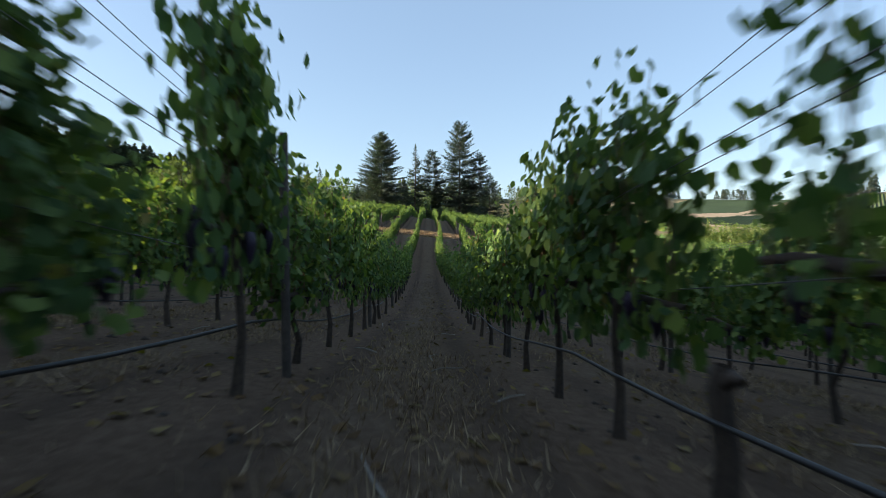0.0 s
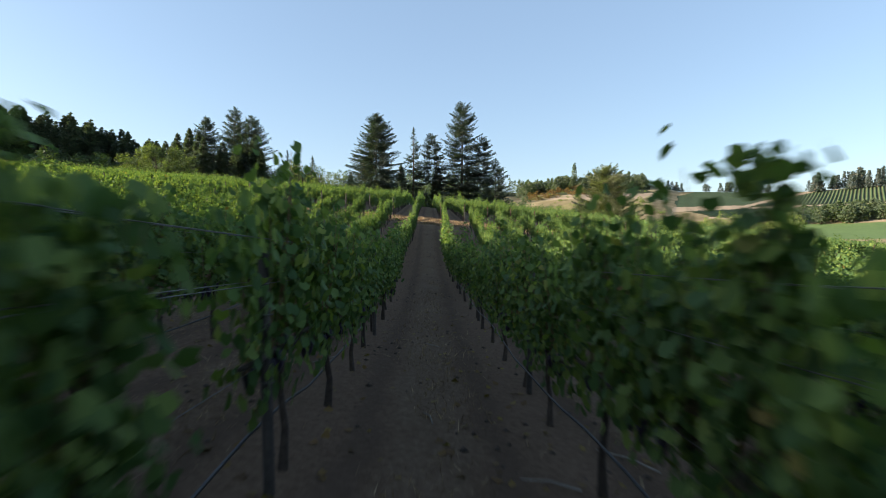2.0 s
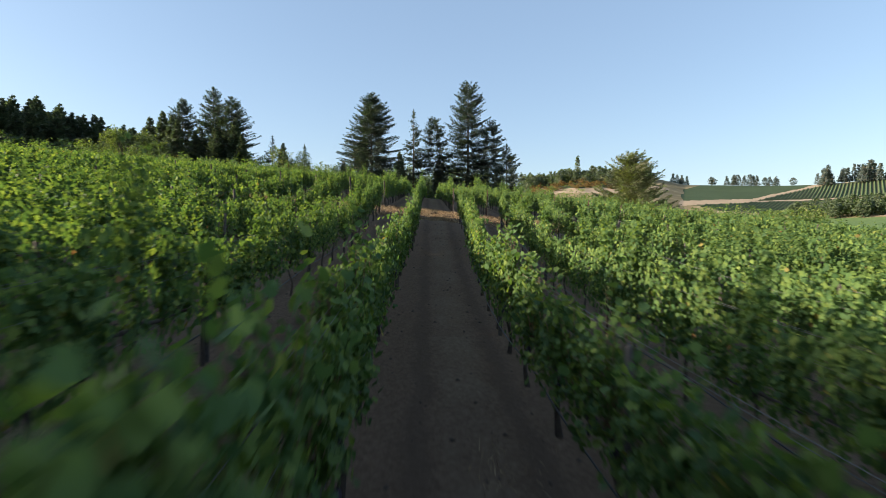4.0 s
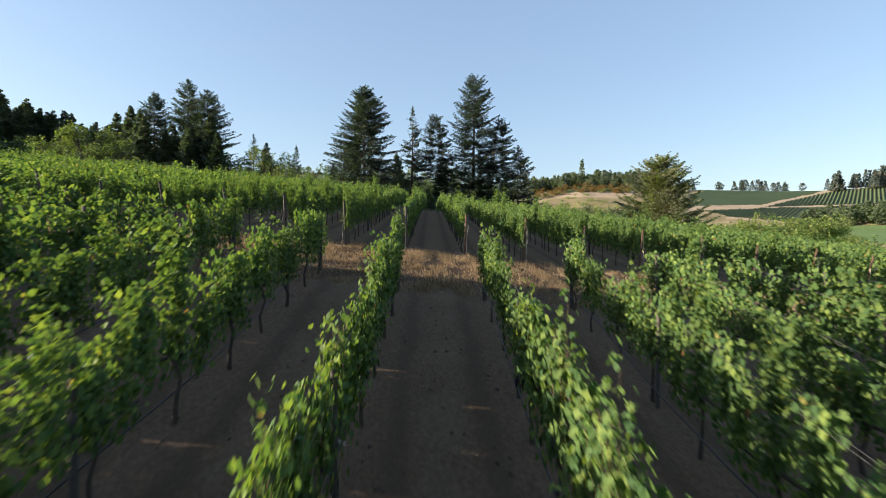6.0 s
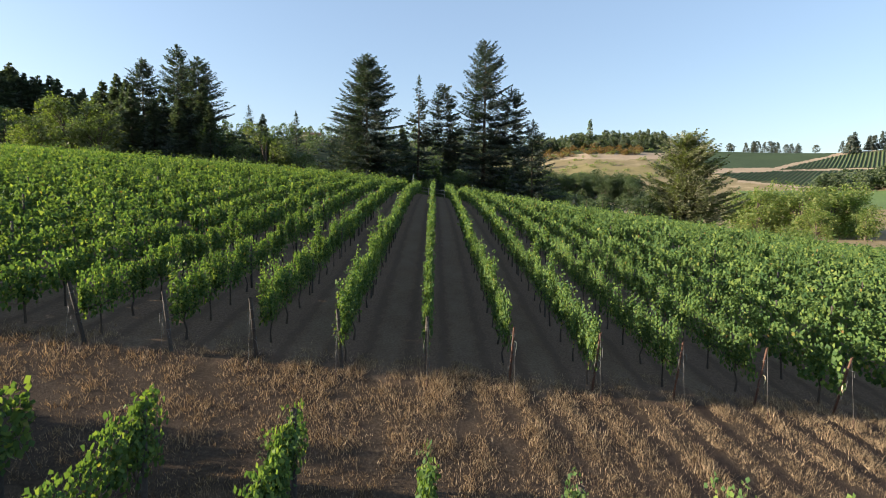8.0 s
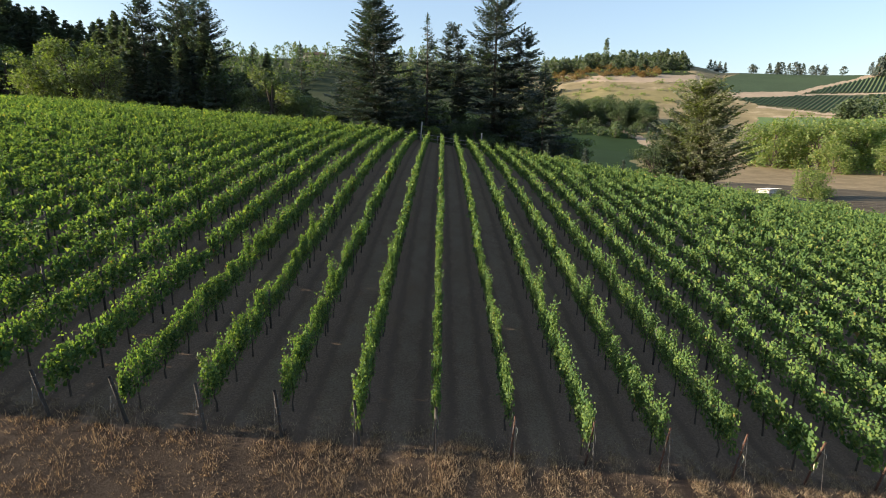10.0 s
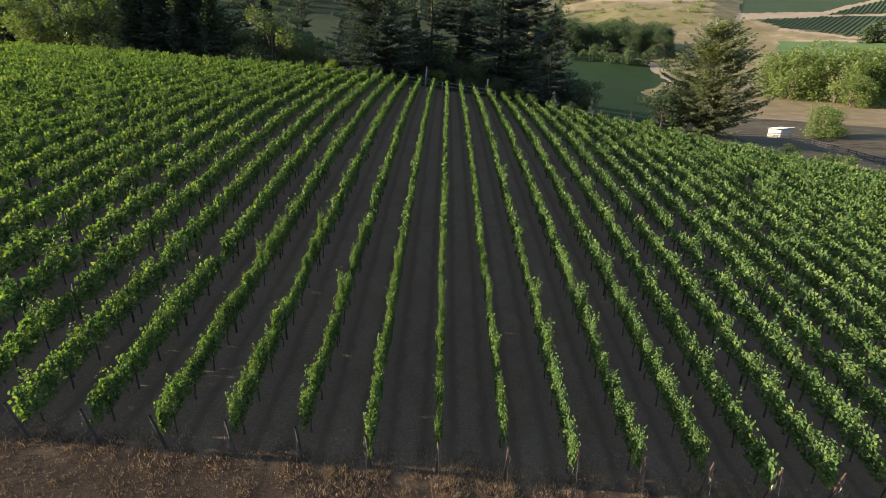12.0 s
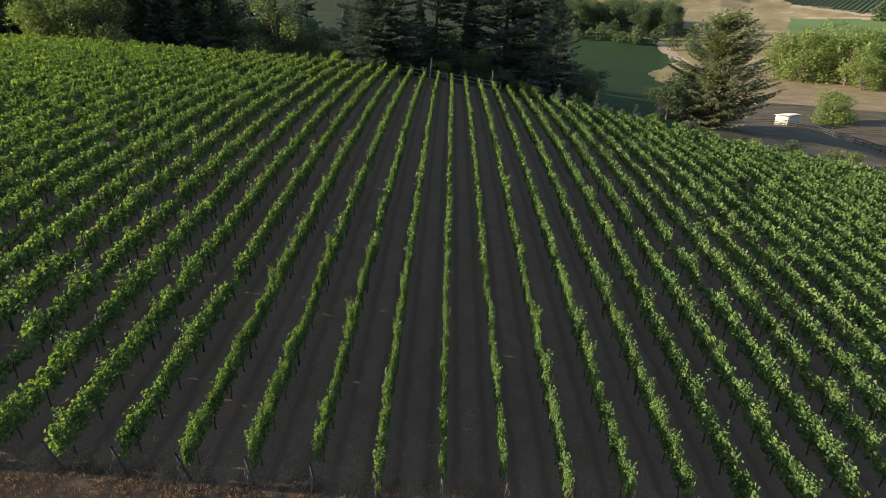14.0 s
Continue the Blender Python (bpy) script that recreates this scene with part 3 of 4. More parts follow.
def three_corner(v, f):
    """Leaves too far to show a fold: the tip half alone, as one triangle each."""
    q = v.reshape(-1, 4, 3)
    return np.stack([q[:, 0], q[:, 1] * 1.25 - q[:, 0] * 0.25, q[:, 2] * 0.5 + q[:, 3] * 0.75 - q[:, 0] * 0.25], 1).reshape(-1, 3), np.arange(3 * len(q)).reshape(-1, 3)


def far_vines():
    """The rest of the vines, too many to count: leaf by leaf, fewer and larger with distance."""
    rng = np.random.default_rng(21)
    places, sizes, flats, trunks = defaultdict(list), defaultdict(list), defaultdict(list), []
    for b, k, x, y in far_slots:
        g = float(land(x, y))
        if b == "a":
            away = max(abs(x) * 1.7, 14) if y > 6 else 45
        else:
            away = math.hypot(x, y - 58)
        tier, shoots, per, s = (0, 21, 23, 0.094) if away < 24 else (1, 14, 17, 0.155) if away < 40 else (1, 12, 14, 0.18) if away < 65 else (1, 9, 11, 0.235)
        p = np.concatenate([shoot_points(rng, shoots, per, rng.uniform(1.7, 2.4), 0.092, 0.66), skirt_points(rng, int(shoots * per * 0.5), 0.07)])
        wide = np.where(np.arange(len(p)) < shoots * per, 1.0, 1.7)
        flat = wide > 1.5
        if rng.random() < 0.06:
            weak = p[:, 2] < rng.uniform(1.0, 1.4)
            p, wide, flat = p[weak], wide[weak], flat[weak]
        p += (x + rng.normal(0, 0.03), y, g)
        places[tier].append(p)
        sizes[tier].append(np.full(len(p), s) * rng.uniform(0.7, 1.15, len(p)) * wide)
        flats[tier].append(flat)
        if away < 40:
            trunks.append(tube([(x, y, g - 0.05), (x + rng.normal(0, 0.03), y + rng.normal(0, 0.04), g + 0.8)], [0.04, 0.032], 4))
    for tier in (0, 1):
        flat = np.concatenate(flats[tier])[:, None]
        axes = [np.where(flat, h, o) for h, o in zip(hanging(rng, len(flat)), frames_for(rng, len(flat), 0.4, 0.5))]
        v, f = kite_leaves(rng, np.concatenate(places[tier]), np.concatenate(sizes[tier]), axes=axes)
        if tier:
            v, f = three_corner(v, f)
        ob = new("vine_rows", np_mesh("vine_rows", v, f, [M_VINE]))
        tagged(ob, "long rows of leafy green grapevines on a hillside", "vineyard", kind="stuff")
        if tier == 0:
            part("vine_trunks", np_mesh("vine_trunks", *joined(trunks), [M_VINEBARK]), ob)


far_vines()

# ---- trellis: posts, wires, hoses ----
def solid(name, pieces, mats, smooth=False):
    return np_mesh(name, *joined(pieces), mats, smooth=smooth)


def prism(r, z0, z1, sides=8, taper=0.95):
    v, f = tube([(0, 0, z0), (0, 0, z1 - 0.012), (0, 0, z1)], [r, r * taper, r * taper * 0.8], sides)
    cap = len(v)
    v = np.concatenate([v, [[0, 0, z1]]])
    top = cap - sides
    quads = [[top + j, top + (j + 1) % sides, top + (j + 2) % sides, cap] for j in range(0, sides, 2)]
    return v, np.concatenate([f, quads])


POST_STEP = 6.1
clip_mesh = solid("wire_clip", [tube([(-0.05, 0, 0), (0, -0.042, 0.004), (0.05, 0, 0)], 0.005, 4)], [M_WIRE])
post_mesh = solid("post", [prism(0.034, -0.3, 1.7, 8)], [M_POST])


def trellis_post():
    root = new("trellis_post")
    part("post", post_mesh, root)
    for z in (0.78, 1.25, 1.5):
        part("wire_clip", clip_mesh, root, (0, 0, z))
    return tagged(root, "dark weathered trellis post standing in a vine row", "post", "trellis posts")


rng_p = np.random.default_rng(31)
post_one = None
far_posts = {"a": [], "b": []}
for k in range(-24, 24):
    for b, x, ys in (("a", 2.1 * k + 0.1, np.arange(62.8 - 10 * POST_STEP + (3.05 if k > 0 else 0.0), END_A - 1, POST_STEP)),
                     ("b", 2.1 * k, np.arange(START_B + POST_STEP, float(far_end(2.1 * k)) - 2, POST_STEP))):
        for y in ys + rng_p.normal(0, 0.1, len(ys)):
            x = 2.1 * k + (float(row_bow(y)) if b == "a" else 0.0)
            z = float(land(x, y))
            near = -2 <= k <= 3 and y < 90
            if near:
                m = pose(x + (0.11 if k == 0 and y < 20 else 0.02), y, z, rng_p.normal(0, 1.2), rng_p.normal(0, 1.2), rng_p.uniform(0, 360))
                if post_one is None:
                    post_one = trellis_post()
                    post_one.matrix_basis = m
                    here = post_one
                else:
                    here = copy_thing(post_one, m)
                here.scale = (1, 1, 1.0 if y < 22 else 0.84)
            elif y < 115:
                v, f = box(-0.032, 0.032, -0.03, 0.03, -0.2, 1.55)
                far_posts[b].append((v + (x, y, z), f))
for b in "ab":
    tagged(new("trellis_posts", solid("trellis_posts", far_posts[b], [M_POST])), "dark trellis posts among the vine rows", "posts", kind="stuff")


def row_line(x, y0, y1, z, sag=0.0, gap=1.5, wob=0.0, seed=0):
    rng = np.random.default_rng(seed)
    y = np.arange(y0, y1 + gap, gap)
    y[-1] = y1
    phase = ((y - 62.8) / POST_STEP) % 1.0
    zz = land(x, y) + z - sag * 4 * phase * (1 - phase) + rng.normal(0, wob, len(y))
    bow = np.where(y < 67, row_bow(y) - 0.1, 0.0)
    return np.stack([x + bow + rng.normal(0, wob, len(y)), y, zz], -1)


for k in range(-3, 5):
    x = 2.1 * k + 0.1
    hose = part("drip_line", np_mesh("drip_line", *tube(row_line(x - 0.05, -6, row_end(k), 0.40, 0.10, 0.76, 0.006, 40 + k), 0.010, 6), [M_HOSE], smooth=True))
    tagged(hose, "black drip irrigation hose sagging below the vines", "hose", "drip hoses")
    for z, dx in ((0.78, 0.0), (1.25, -0.045), (1.25, 0.045), (1.5, -0.04), (1.5, 0.04)):
        w = part("trellis_wire", np_mesh("trellis_wire", *tube(row_line(x + dx, -6, row_end(k), z, 0.015, 3.05), 0.0022, 4), [M_WIRE]))
        tagged(w, "thin galvanised trellis wire strung along the vines", "wire", "trellis wires")
    x = 2.1 * k
    for z, dx in ((0.78, 0.0), (1.2, 0.05), (1.37, 0.0)):
        w = part("trellis_wire", np_mesh("trellis_wire", *tube(row_line(x + dx, START_B - 0.2, START_B + 30, z, 0.015, 3.05), 0.0022, 4), [M_WIRE]))
        tagged(w, "thin galvanised trellis wire strung along the vines", "wire", "trellis wires")


def end_post(rusty, seed):
    """A leaning row-end post with its guy wire, ground anchor and loose wire ends."""
    rng = np.random.default_rng(seed)
    root = new("end_post")
    lean, h = rng.uniform(0.30, 0.52), rng.uniform(1.5, 1.68)
    pts = [(0, 0.05, -0.25), (0, -lean * 0.5, h * 0.5), (0, -lean, h)]
    part("post", np_mesh("post", *tube(pts, [0.034, 0.03, 0.028] if rusty else [0.048, 0.045, 0.042], 8), [M_RUST if rusty else M_POST]), root)
    part("guy_wire", np_mesh("guy_wire", *tube([(0, -lean, h - 0.06), (-0.01, -lean - 0.22, 0.02)], 0.0035, 4), [M_WIRE]), root)
    part("ground_anchor", np_mesh("ground_anchor", *tube([(-0.01, -lean - 0.21, 0.14), (-0.01, -lean - 0.24, -0.15)], 0.014, 6), [M_RUST]), root)
    for z in (0.55, 0.8, 1.05, 1.3):
        s = rng.choice([-1, 1]) * rng.uniform(0.04, 0.09)
        at = -lean * z / h - 0.05
        part("wire_end", np_mesh("wire_end", *tube([(0, at, z), (s, at - 0.08, z - 0.03), (s * 1.3, at - 0.06, z - rng.uniform(0.14, 0.3))], 0.005, 4), [M_WIRE]), root)
        part("wire_wrap", np_mesh("wire_wrap", *tube([(0.052 * math.cos(a), at + 0.05 + 0.052 * math.sin(a), z + 0.006 * a) for a in np.linspace(0, 9, 14)], 0.005, 4), [M_WIRE]), root)
    if rusty:
        z = rng.uniform(0.75, 1.15)
        at = -lean * z / h - 0.045
        side = rng.choice([-1, 1])
        strip = [(side * 0.03, at, z + 0.04), (side * 0.07, at - 0.03, z), (side * 0.075, at - 0.03, z - 0.1), (side * 0.05, at - 0.02, z - rng.uniform(0.16, 0.26))]
        part("tie", np_mesh("tie", *tube(strip, [0.008, 0.014, 0.014, 0.006], 5), [M_TIE]), root, label="loose cream-coloured plastic tie")
    return tagged(root, ("rusty red" if rusty else "dark weathered") + " leaning end post with guy wire at a vine row", "post", "row end posts")


for k in range(-16, 22):
    x, y = 2.1 * k, START_B + 0.03 * k * (k > 0)
    e = end_post(k >= 1 and k != 12, 300 + k)
    e.matrix_basis = pose(x, y, float(land(x, y)), 0, 0, random.uniform(-4, 4))
for k in range(-12, 14):
    x, y = 2.1 * k + 0.1, row_end(k) - 0.1
    root = new("end_post")
    part("post", np_mesh("post", *tube([(0, -0.04, -0.25), (0, 0.03, 0.8), (0, 0.08, 1.52)], [0.05, 0.045, 0.042], 8), [M_POST]), root)
    part("guy_wire", np_mesh("guy_wire", *tube([(0, 0.08, 1.4), (0.01, 0.7, 0.0)], 0.005, 4), [M_WIRE]), root)
    root.matrix_basis = pose(x, y, float(land(x, y)), 0, 0, 0)
    tagged(root, "dark weathered end post closing a vine row", "post", "row end posts")


# ---- ground cover ----
def blades(rng, base, tall, width, lean=0.5):
    """Thin upright blades as narrow kites."""
    n = len(base)
    a = rng.uniform(0, 2 * np.pi, n)
    way = np.stack([lean * np.cos(a) * rng.random(n), lean * np.sin(a) * rng.random(n), np.ones(n)], -1)
    way /= np.linalg.norm(way, axis=1)[:, None]
    b = rng.uniform(0, 2 * np.pi, n)
    across = np.stack([np.cos(b), np.sin(b), 0 * b], -1)
    nrm = np.cross(across, way)
    slim = (width / tall)[:, None]
    s = tall[:, None]
    v = np.stack([base - s * slim * across * 0.5, base + s * slim * across * 0.5, base + s * way + 0.15 * s * nrm], 1).reshape(-1, 3)
    return v, np.arange(3 * n).reshape(-1, 3)


def headland_grass():
    """Tufts of dry grass, thin along the wheel tracks and thinned leftwards to deepen the shade there."""
    rng = np.random.default_rng(51)
    n = 84000
    x = rng.uniform(-20, 24, n)
    y = rng.uniform(END_A - 0.4, START_B + 1.5, n)
    patch = np.array([noise.noise((a * 1.5, b * 1.1, 2.0)) + 0.5 * noise.noise((a * 0.5, b * 0.5, 6.0)) for a, b in zip(x, y)])
    patch = patch - 0.9 * step(0.2, 1.5, y - START_B) - 0.9 * step(0.0, 0.8, END_A + 0.4 - y)
    u = 1.05 - np.abs(1.05 - np.abs((x - 0.12 * (71.0 - y) + 0.22 * patch) % 2.1))
    track = (u > 0.30) & (u < 0.72) & (x > -3)
    keep = ~(track & (rng.random(n) < 0.88 * step(-2, 6, x))) & (patch > -0.6 + 0.7 * rng.random(n)) & (rng.random(n) < 0.3 + 0.7 * step(-7, 2, x))
    x, y, patch = x[keep], y[keep], patch[keep]
    per = 6
    X = np.repeat(x, per) + rng.normal(0, 0.045, len(x) * per)
    Y = np.repeat(y, per) + rng.normal(0, 0.045, len(x) * per)
    edge = np.repeat(np.exp(-((y - START_B + 0.2) / 0.6) ** 2), per)
    tall = rng.uniform(0.038, 0.13, len(X)) * (1 + 0.7 * edge + 1.3 * np.repeat(np.clip(patch, 0, 1), per))
    v, f = blades(rng, np.stack([X, Y, land(X, Y) - 0.01], -1), tall, rng.uniform(0.007, 0.015, len(X)), 1.4)
    tagged(new("dry_grass", np_mesh("dry_grass", v, f, [M_STRAW])), "dry straw-coloured grass on the headland", "grass", kind="stuff")


def row_grass():
    """Dead mown grass and fallen stalks along the gaps between the rows."""
    rng = np.random.default_rng(52)
    n = 62000
    gap = rng.integers(-2, 3, n)
    x = 2.1 * gap + 1.15 + rng.normal(0, 0.34, n)
    y = 9 + 34 * rng.random(n) ** 2.2
    patch = np.array([noise.noise((a * 0.9, b * 0.5, 7.0)) for a, b in zip(x, y)])
    keep = patch > -0.15
    x, y = x[keep], y[keep]
    v, f = blades(rng, np.stack([x, y, land(x, y) - 0.005], -1), rng.uniform(0.03, 0.14, len(x)), rng.uniform(0.006, 0.013, len(x)), 2.6)
    tagged(new("dead_grass", np_mesh("dead_grass", v, f, [M_STRAW])), "flattened dead grass between the vine rows", "grass", kind="stuff")


def clods():
    rng = np.random.default_rng(53)
    oct_v = np.array([(1, 0, 0), (0, 1, 0), (-1, 0, 0), (0, -1, 0), (0, 0, 0.7), (0, 0, -0.7)])
    oct_f = np.array([[0, 1, 4], [1, 2, 4], [2, 3, 4], [3, 0, 4], [1, 0, 5], [2, 1, 5], [3, 2, 5], [0, 3, 5]])
    pieces = []
    for _ in range(2600):
        x, y = rng.uniform(-7, 9), rng.uniform(7, 64)
        s = rng.uniform(0.012, 0.045)
        pieces.append((oct_v * s * rng.uniform(0.6, 1.3, (6, 3)) + (x, y, float(land(x, y))), oct_f))
    tagged(new("soil_clods", np_mesh("soil_clods", *joined(pieces), [M_CLOD])), "small crumbled clods of dark earth", "soil", kind="stuff")


def fallen_leaves():
    """Dead reddish leaves lying in the shaded gaps."""
    rng = np.random.default_rng(54)
    n = 2600
    x, y = rng.uniform(-3.5, 6.0, n), 10 + 26 * rng.random(n) ** 1.6
    a = rng.uniform(0, 2 * np.pi, n)
    nrm = np.stack([rng.normal(0, 0.3, n), rng.normal(0, 0.3, n), np.ones(n)], -1)
    way = np.stack([np.cos(a), np.sin(a), 0 * a], -1)
    v, f = kite_leaves(rng, np.stack([x, y, land(x, y) + 0.012], -1), rng.uniform(0.05, 0.1, n), axes=(way, np.cross(way, nrm), nrm))
    tagged(new("fallen_leaves", np_mesh("fallen_leaves", v, f, [M_RED])), "dead reddish-brown leaves strewn on the soil", "leaves", kind="stuff")


def fallen_cane(seed, x, y, turn):
    rng = np.random.default_rng(seed)
    ln = rng.uniform(0.25, 0.6)
    ob = new("fallen_cane", np_mesh("fallen_cane", *tube([(-ln / 2, 0, 0.012), (0, rng.normal(0, 0.03), 0.03), (ln / 2, 0, 0.012)], [0.008, 0.007, 0.004], 5), [M_PALE]))
    ob.matrix_basis = pose(x, y, float(land(x, y)), 0, 0, turn)
    return tagged(ob, "pale dry cane lying on the soil", "stick", "fallen canes")


headland_grass()
row_grass()
clods()
fallen_leaves()
crng = np.random.default_rng(55)
for n in range(26):
    fallen_cane(700 + n, 1.15 + float(crng.choice([-2.1, 0, 2.1])) + crng.normal(0, 0.5), 11.5 + 24 * crng.random() ** 1.5, crng.uniform(0, 180))


# ---- trees ----
def conifer(name, tall, wide, seed, mat=None, bare=0.06, rate=1.15, gaps=0.12, fine=0.27, label="", droop=0.3, forks=(), belly=0.9, limbs=(5, 8)):
    """A fir: trunk, whorls of limbs that carry flat sprays of needles, a pointed leader; forks are (dx, dy, top) of second stems."""
    mat = mat or M_FIR
    rng = np.random.default_rng(seed)
    root = new(name)
    trunk = [tube([(rng.normal(0, 0.04), rng.normal(0, 0.04), z) for z in np.linspace(-0.5, tall, 9)], np.linspace(tall * 0.016, 0.02, 9), 8)]
    bark, place, ways, size = [], [], [], []
    tops = [(0.0, 0.0, 0.0, tall, 1.0)]
    for fx, fy, top in forks:
        tops.append((fx, fy, tall * 0.3, tall * top, 0.62))
    for ox, oy, z0, z1, ws in tops:
        if z0 > 0:
            trunk.append(tube([(0, 0, z0), (ox * 0.7, oy * 0.7, z0 + 2), (ox, oy, z1)], [0.2, 0.14, 0.02], 6))
        span = z1 - z0
        for zw in np.arange(max(z0, bare * tall), z1 - 0.1, 1.0 / rate):
            for _ in range(int(rng.integers(*limbs))):
                if rng.random() < gaps:
                    continue
                z = min(zw + rng.normal(0, 0.3), z1 - 0.05)
                t = (z - z0) / span
                reach = wide * ws * (1 - t) ** belly * (0.6 + 0.4 * min(1, t / 0.2))
                a = rng.uniform(0, 2 * np.pi)
                ln = max(0.18, reach * rng.uniform(0.66, 1.06))
                up = 0.55 * t * t - droop * (1 - t) + rng.normal(0, 0.1)
                n = max(3, int(ln / fine))
                s = np.linspace(0.12, 1, n)
                lift = min(1, (z - z0 + 1) / 3)
                line = np.stack([ox * lift + np.cos(a) * ln * s, oy * lift + np.sin(a) * ln * s, z + ln * (up * s + 0.2 * s * s)], -1)
                if ln > 3.2 and fine < 0.4:
                    pick = line[:: max(1, n // 3)]
                    bark.append(tube(pick, np.linspace(0.035, 0.01, len(pick)), 3))
                m = 7 * n
                side = np.array([-math.sin(a), math.cos(a), 0])
                d = np.tile([-1.0, 1.0, -0.7, 0.7, -0.35, 0.35, 0.0], n) * rng.uniform(0.4, 1.1, m)
                fan = d * np.repeat(np.minimum(0.36 * ln * (1.05 - s), 1.6), 7)
                p = np.repeat(line, 7, 0) + fan[:, None] * side + rng.normal(0, 0.1, (m, 3)) * (1, 1, 0.7)
                p[:, 2] -= 0.25 * np.abs(fan)
                w = np.array([math.cos(a), math.sin(a), up * 0.7]) + d[:, None] * side
                w[:, 2] += rng.uniform(-0.5, 0.12, m)
                place.append(p)
                ways.append(w)
                size.append(rng.uniform(0.6, 1.15, m) * (1 - 0.4 * np.repeat(s, 7)) * fine * 3.0 * min(1.0, 0.3 + ln / 2.2))
        for z in np.arange(z1 - 1.6, z1 + 0.1, 0.16):
            w = rng.normal(0, 0.35, (5, 3)) + (0, 0, 0.9)
            place.append(np.tile([ox, oy, z], (5, 1)) + rng.normal(0, 0.05, (5, 3)))
            ways.append(w)
            size.append(rng.uniform(0.25, 0.5, 5))
    bole = part("trunk", solid("trunk", trunk, [M_BARK], True), root)
    if bark:
        part("limb", solid("limb", bark, [M_BARK]), bole)["kind"] = "stuff"
    way = np.concatenate(ways)
    way /= np.linalg.norm(way, axis=1)[:, None]
    across = np.cross(way, np.array([0, 0, 1.0]) + rng.normal(0, 0.45, way.shape))
    across /= np.linalg.norm(across, axis=1)[:, None]
    v, f = kite_leaves(rng, np.concatenate(place), np.concatenate(size), slim=0.24, axes=(way, across, np.cross(across, way)))
    v, f = three_corner(v, f)
    part("crown", np_mesh("crown", v, f, [mat]), root)
    return tagged(root, label or "tall dark green fir with drooping ragged limbs", "fir tree", "firs")


def broadleaf(name, tall, wide, seed, mat=None, leaves=4000, size=0.34, stem=0.25, label="", category="tree", lumps=14):
    """A broad tree or bush: trunk, limbs, and leaf clumps with gaps between them."""
    mat = mat or M_BROAD
    rng = np.random.default_rng(seed)
    root = new(name)
    pieces = [tube([(0, 0, -0.4), (rng.normal(0, 0.1), rng.normal(0, 0.1), tall * stem), (rng.normal(0, 0.2), 0, tall * 0.6)], [tall * 0.028, tall * 0.022, tall * 0.01], 7)]
    clumps = []
    for _ in range(lumps):
        a, r = rng.uniform(0, 6.28), wide * math.sqrt(rng.random()) * 0.72
        z = tall * rng.uniform(stem * 0.9, 0.86) * (1 - 0.25 * (r / wide) ** 2)
        c = np.array([r * math.cos(a), r * math.sin(a), z])
        clumps.append((c, wide * rng.uniform(0.26, 0.44)))
        pieces.append(tube([(0, 0, tall * stem * rng.uniform(0.7, 1.2)), c * (0.5, 0.5, 0.75), c], [tall * 0.012, tall * 0.008, 0.02], 4))
    part("trunk", solid("trunk", pieces, [M_BARK]), root)
    pts = []
    for c, r in clumps:
        n = leaves // lumps
        d = rng.normal(0, 1, (n, 3))
        d /= np.linalg.norm(d, axis=1)[:, None]
        d[:, 2] *= 0.75
        pts.append(c + d * r * (0.55 + 0.5 * rng.random((n, 1)) ** 0.5) * (1 + 0.25 * np.sin(5 * d[:, :1] + 3 * d[:, 1:2])))
    pts = np.concatenate(pts)
    v, f = three_corner(*kite_leaves(rng, pts, rng.uniform(0.6, 1.3, len(pts)) * size, 0.2, 0.4))
    part("crown", np_mesh("crown", v, f, [mat]), root)
    return tagged(root, label or "leafy broad tree with a rounded green crown", category, category + "s")


def stand(ob, x, y, turn=0.0, scale=1.0, sink=0.15):
    ob.matrix_basis = pose(x, y, float(land(x, y)) - sink, 0, 0, turn)
    ob.scale = (scale,) * 3
    return ob


def to_top(x, y, top):
    return top - float(land(x, y))


# the tall firs behind the upper block: place, top, half-width, look
for x, y, top, wide, seed, kw in (
        (-60.2, 172.0, 36.6, 9.0, 1, dict(gaps=0.08, bare=0.1, rate=1.5, belly=0.68, limbs=(7, 11))),
        (-50.2, 166.0, 37.6, 8.8, 2, dict(gaps=0.08, rate=1.5, belly=0.7, limbs=(7, 11))),
        (-44.9, 163.0, 34.6, 10.2, 3, dict(gaps=0.06, rate=1.5, belly=0.68, limbs=(7, 11))),
        (-11.6, 153.0, 33.0, 10.8, 4, dict(gaps=0.02, rate=1.8, belly=0.72, limbs=(9, 12))),
        (-2.9, 161.6, 31.4, 5.0, 5, dict(gaps=0.1, rate=1.3, belly=0.8)),
        (9.75, 163.0, 38.4, 9.8, 6, dict(gaps=0.14, rate=1.35, forks=((-7.8, 0.0, 0.74), (5.0, -1.0, 0.72)), belly=0.56, limbs=(7, 10))),
        (17.2, 152.0, 22.0, 6.4, 7, dict(gaps=0.08, rate=1.6, belly=0.7, limbs=(6, 10))),
        (-44.5, 234.0, 36.2, 6.0, 8, dict(gaps=0.1, fine=0.4)),
        (-36.1, 165.0, 26.0, 4.2, 9, dict(gaps=0.15, bare=0.3))):
    stand(conifer("fir_tree", to_top(x, y, top), wide, 400 + seed, **kw), x, y)
stand(conifer("fir_tree", to_top(43, 149, 19.6), 10.5, 420, M_FIR_OLIVE, gaps=0.08, rate=2.2, limbs=(8, 12), droop=-0.02, bare=0.02, belly=0.6, fine=0.3, label="broad olive-green fir with upswept limbs"), 43, 149)

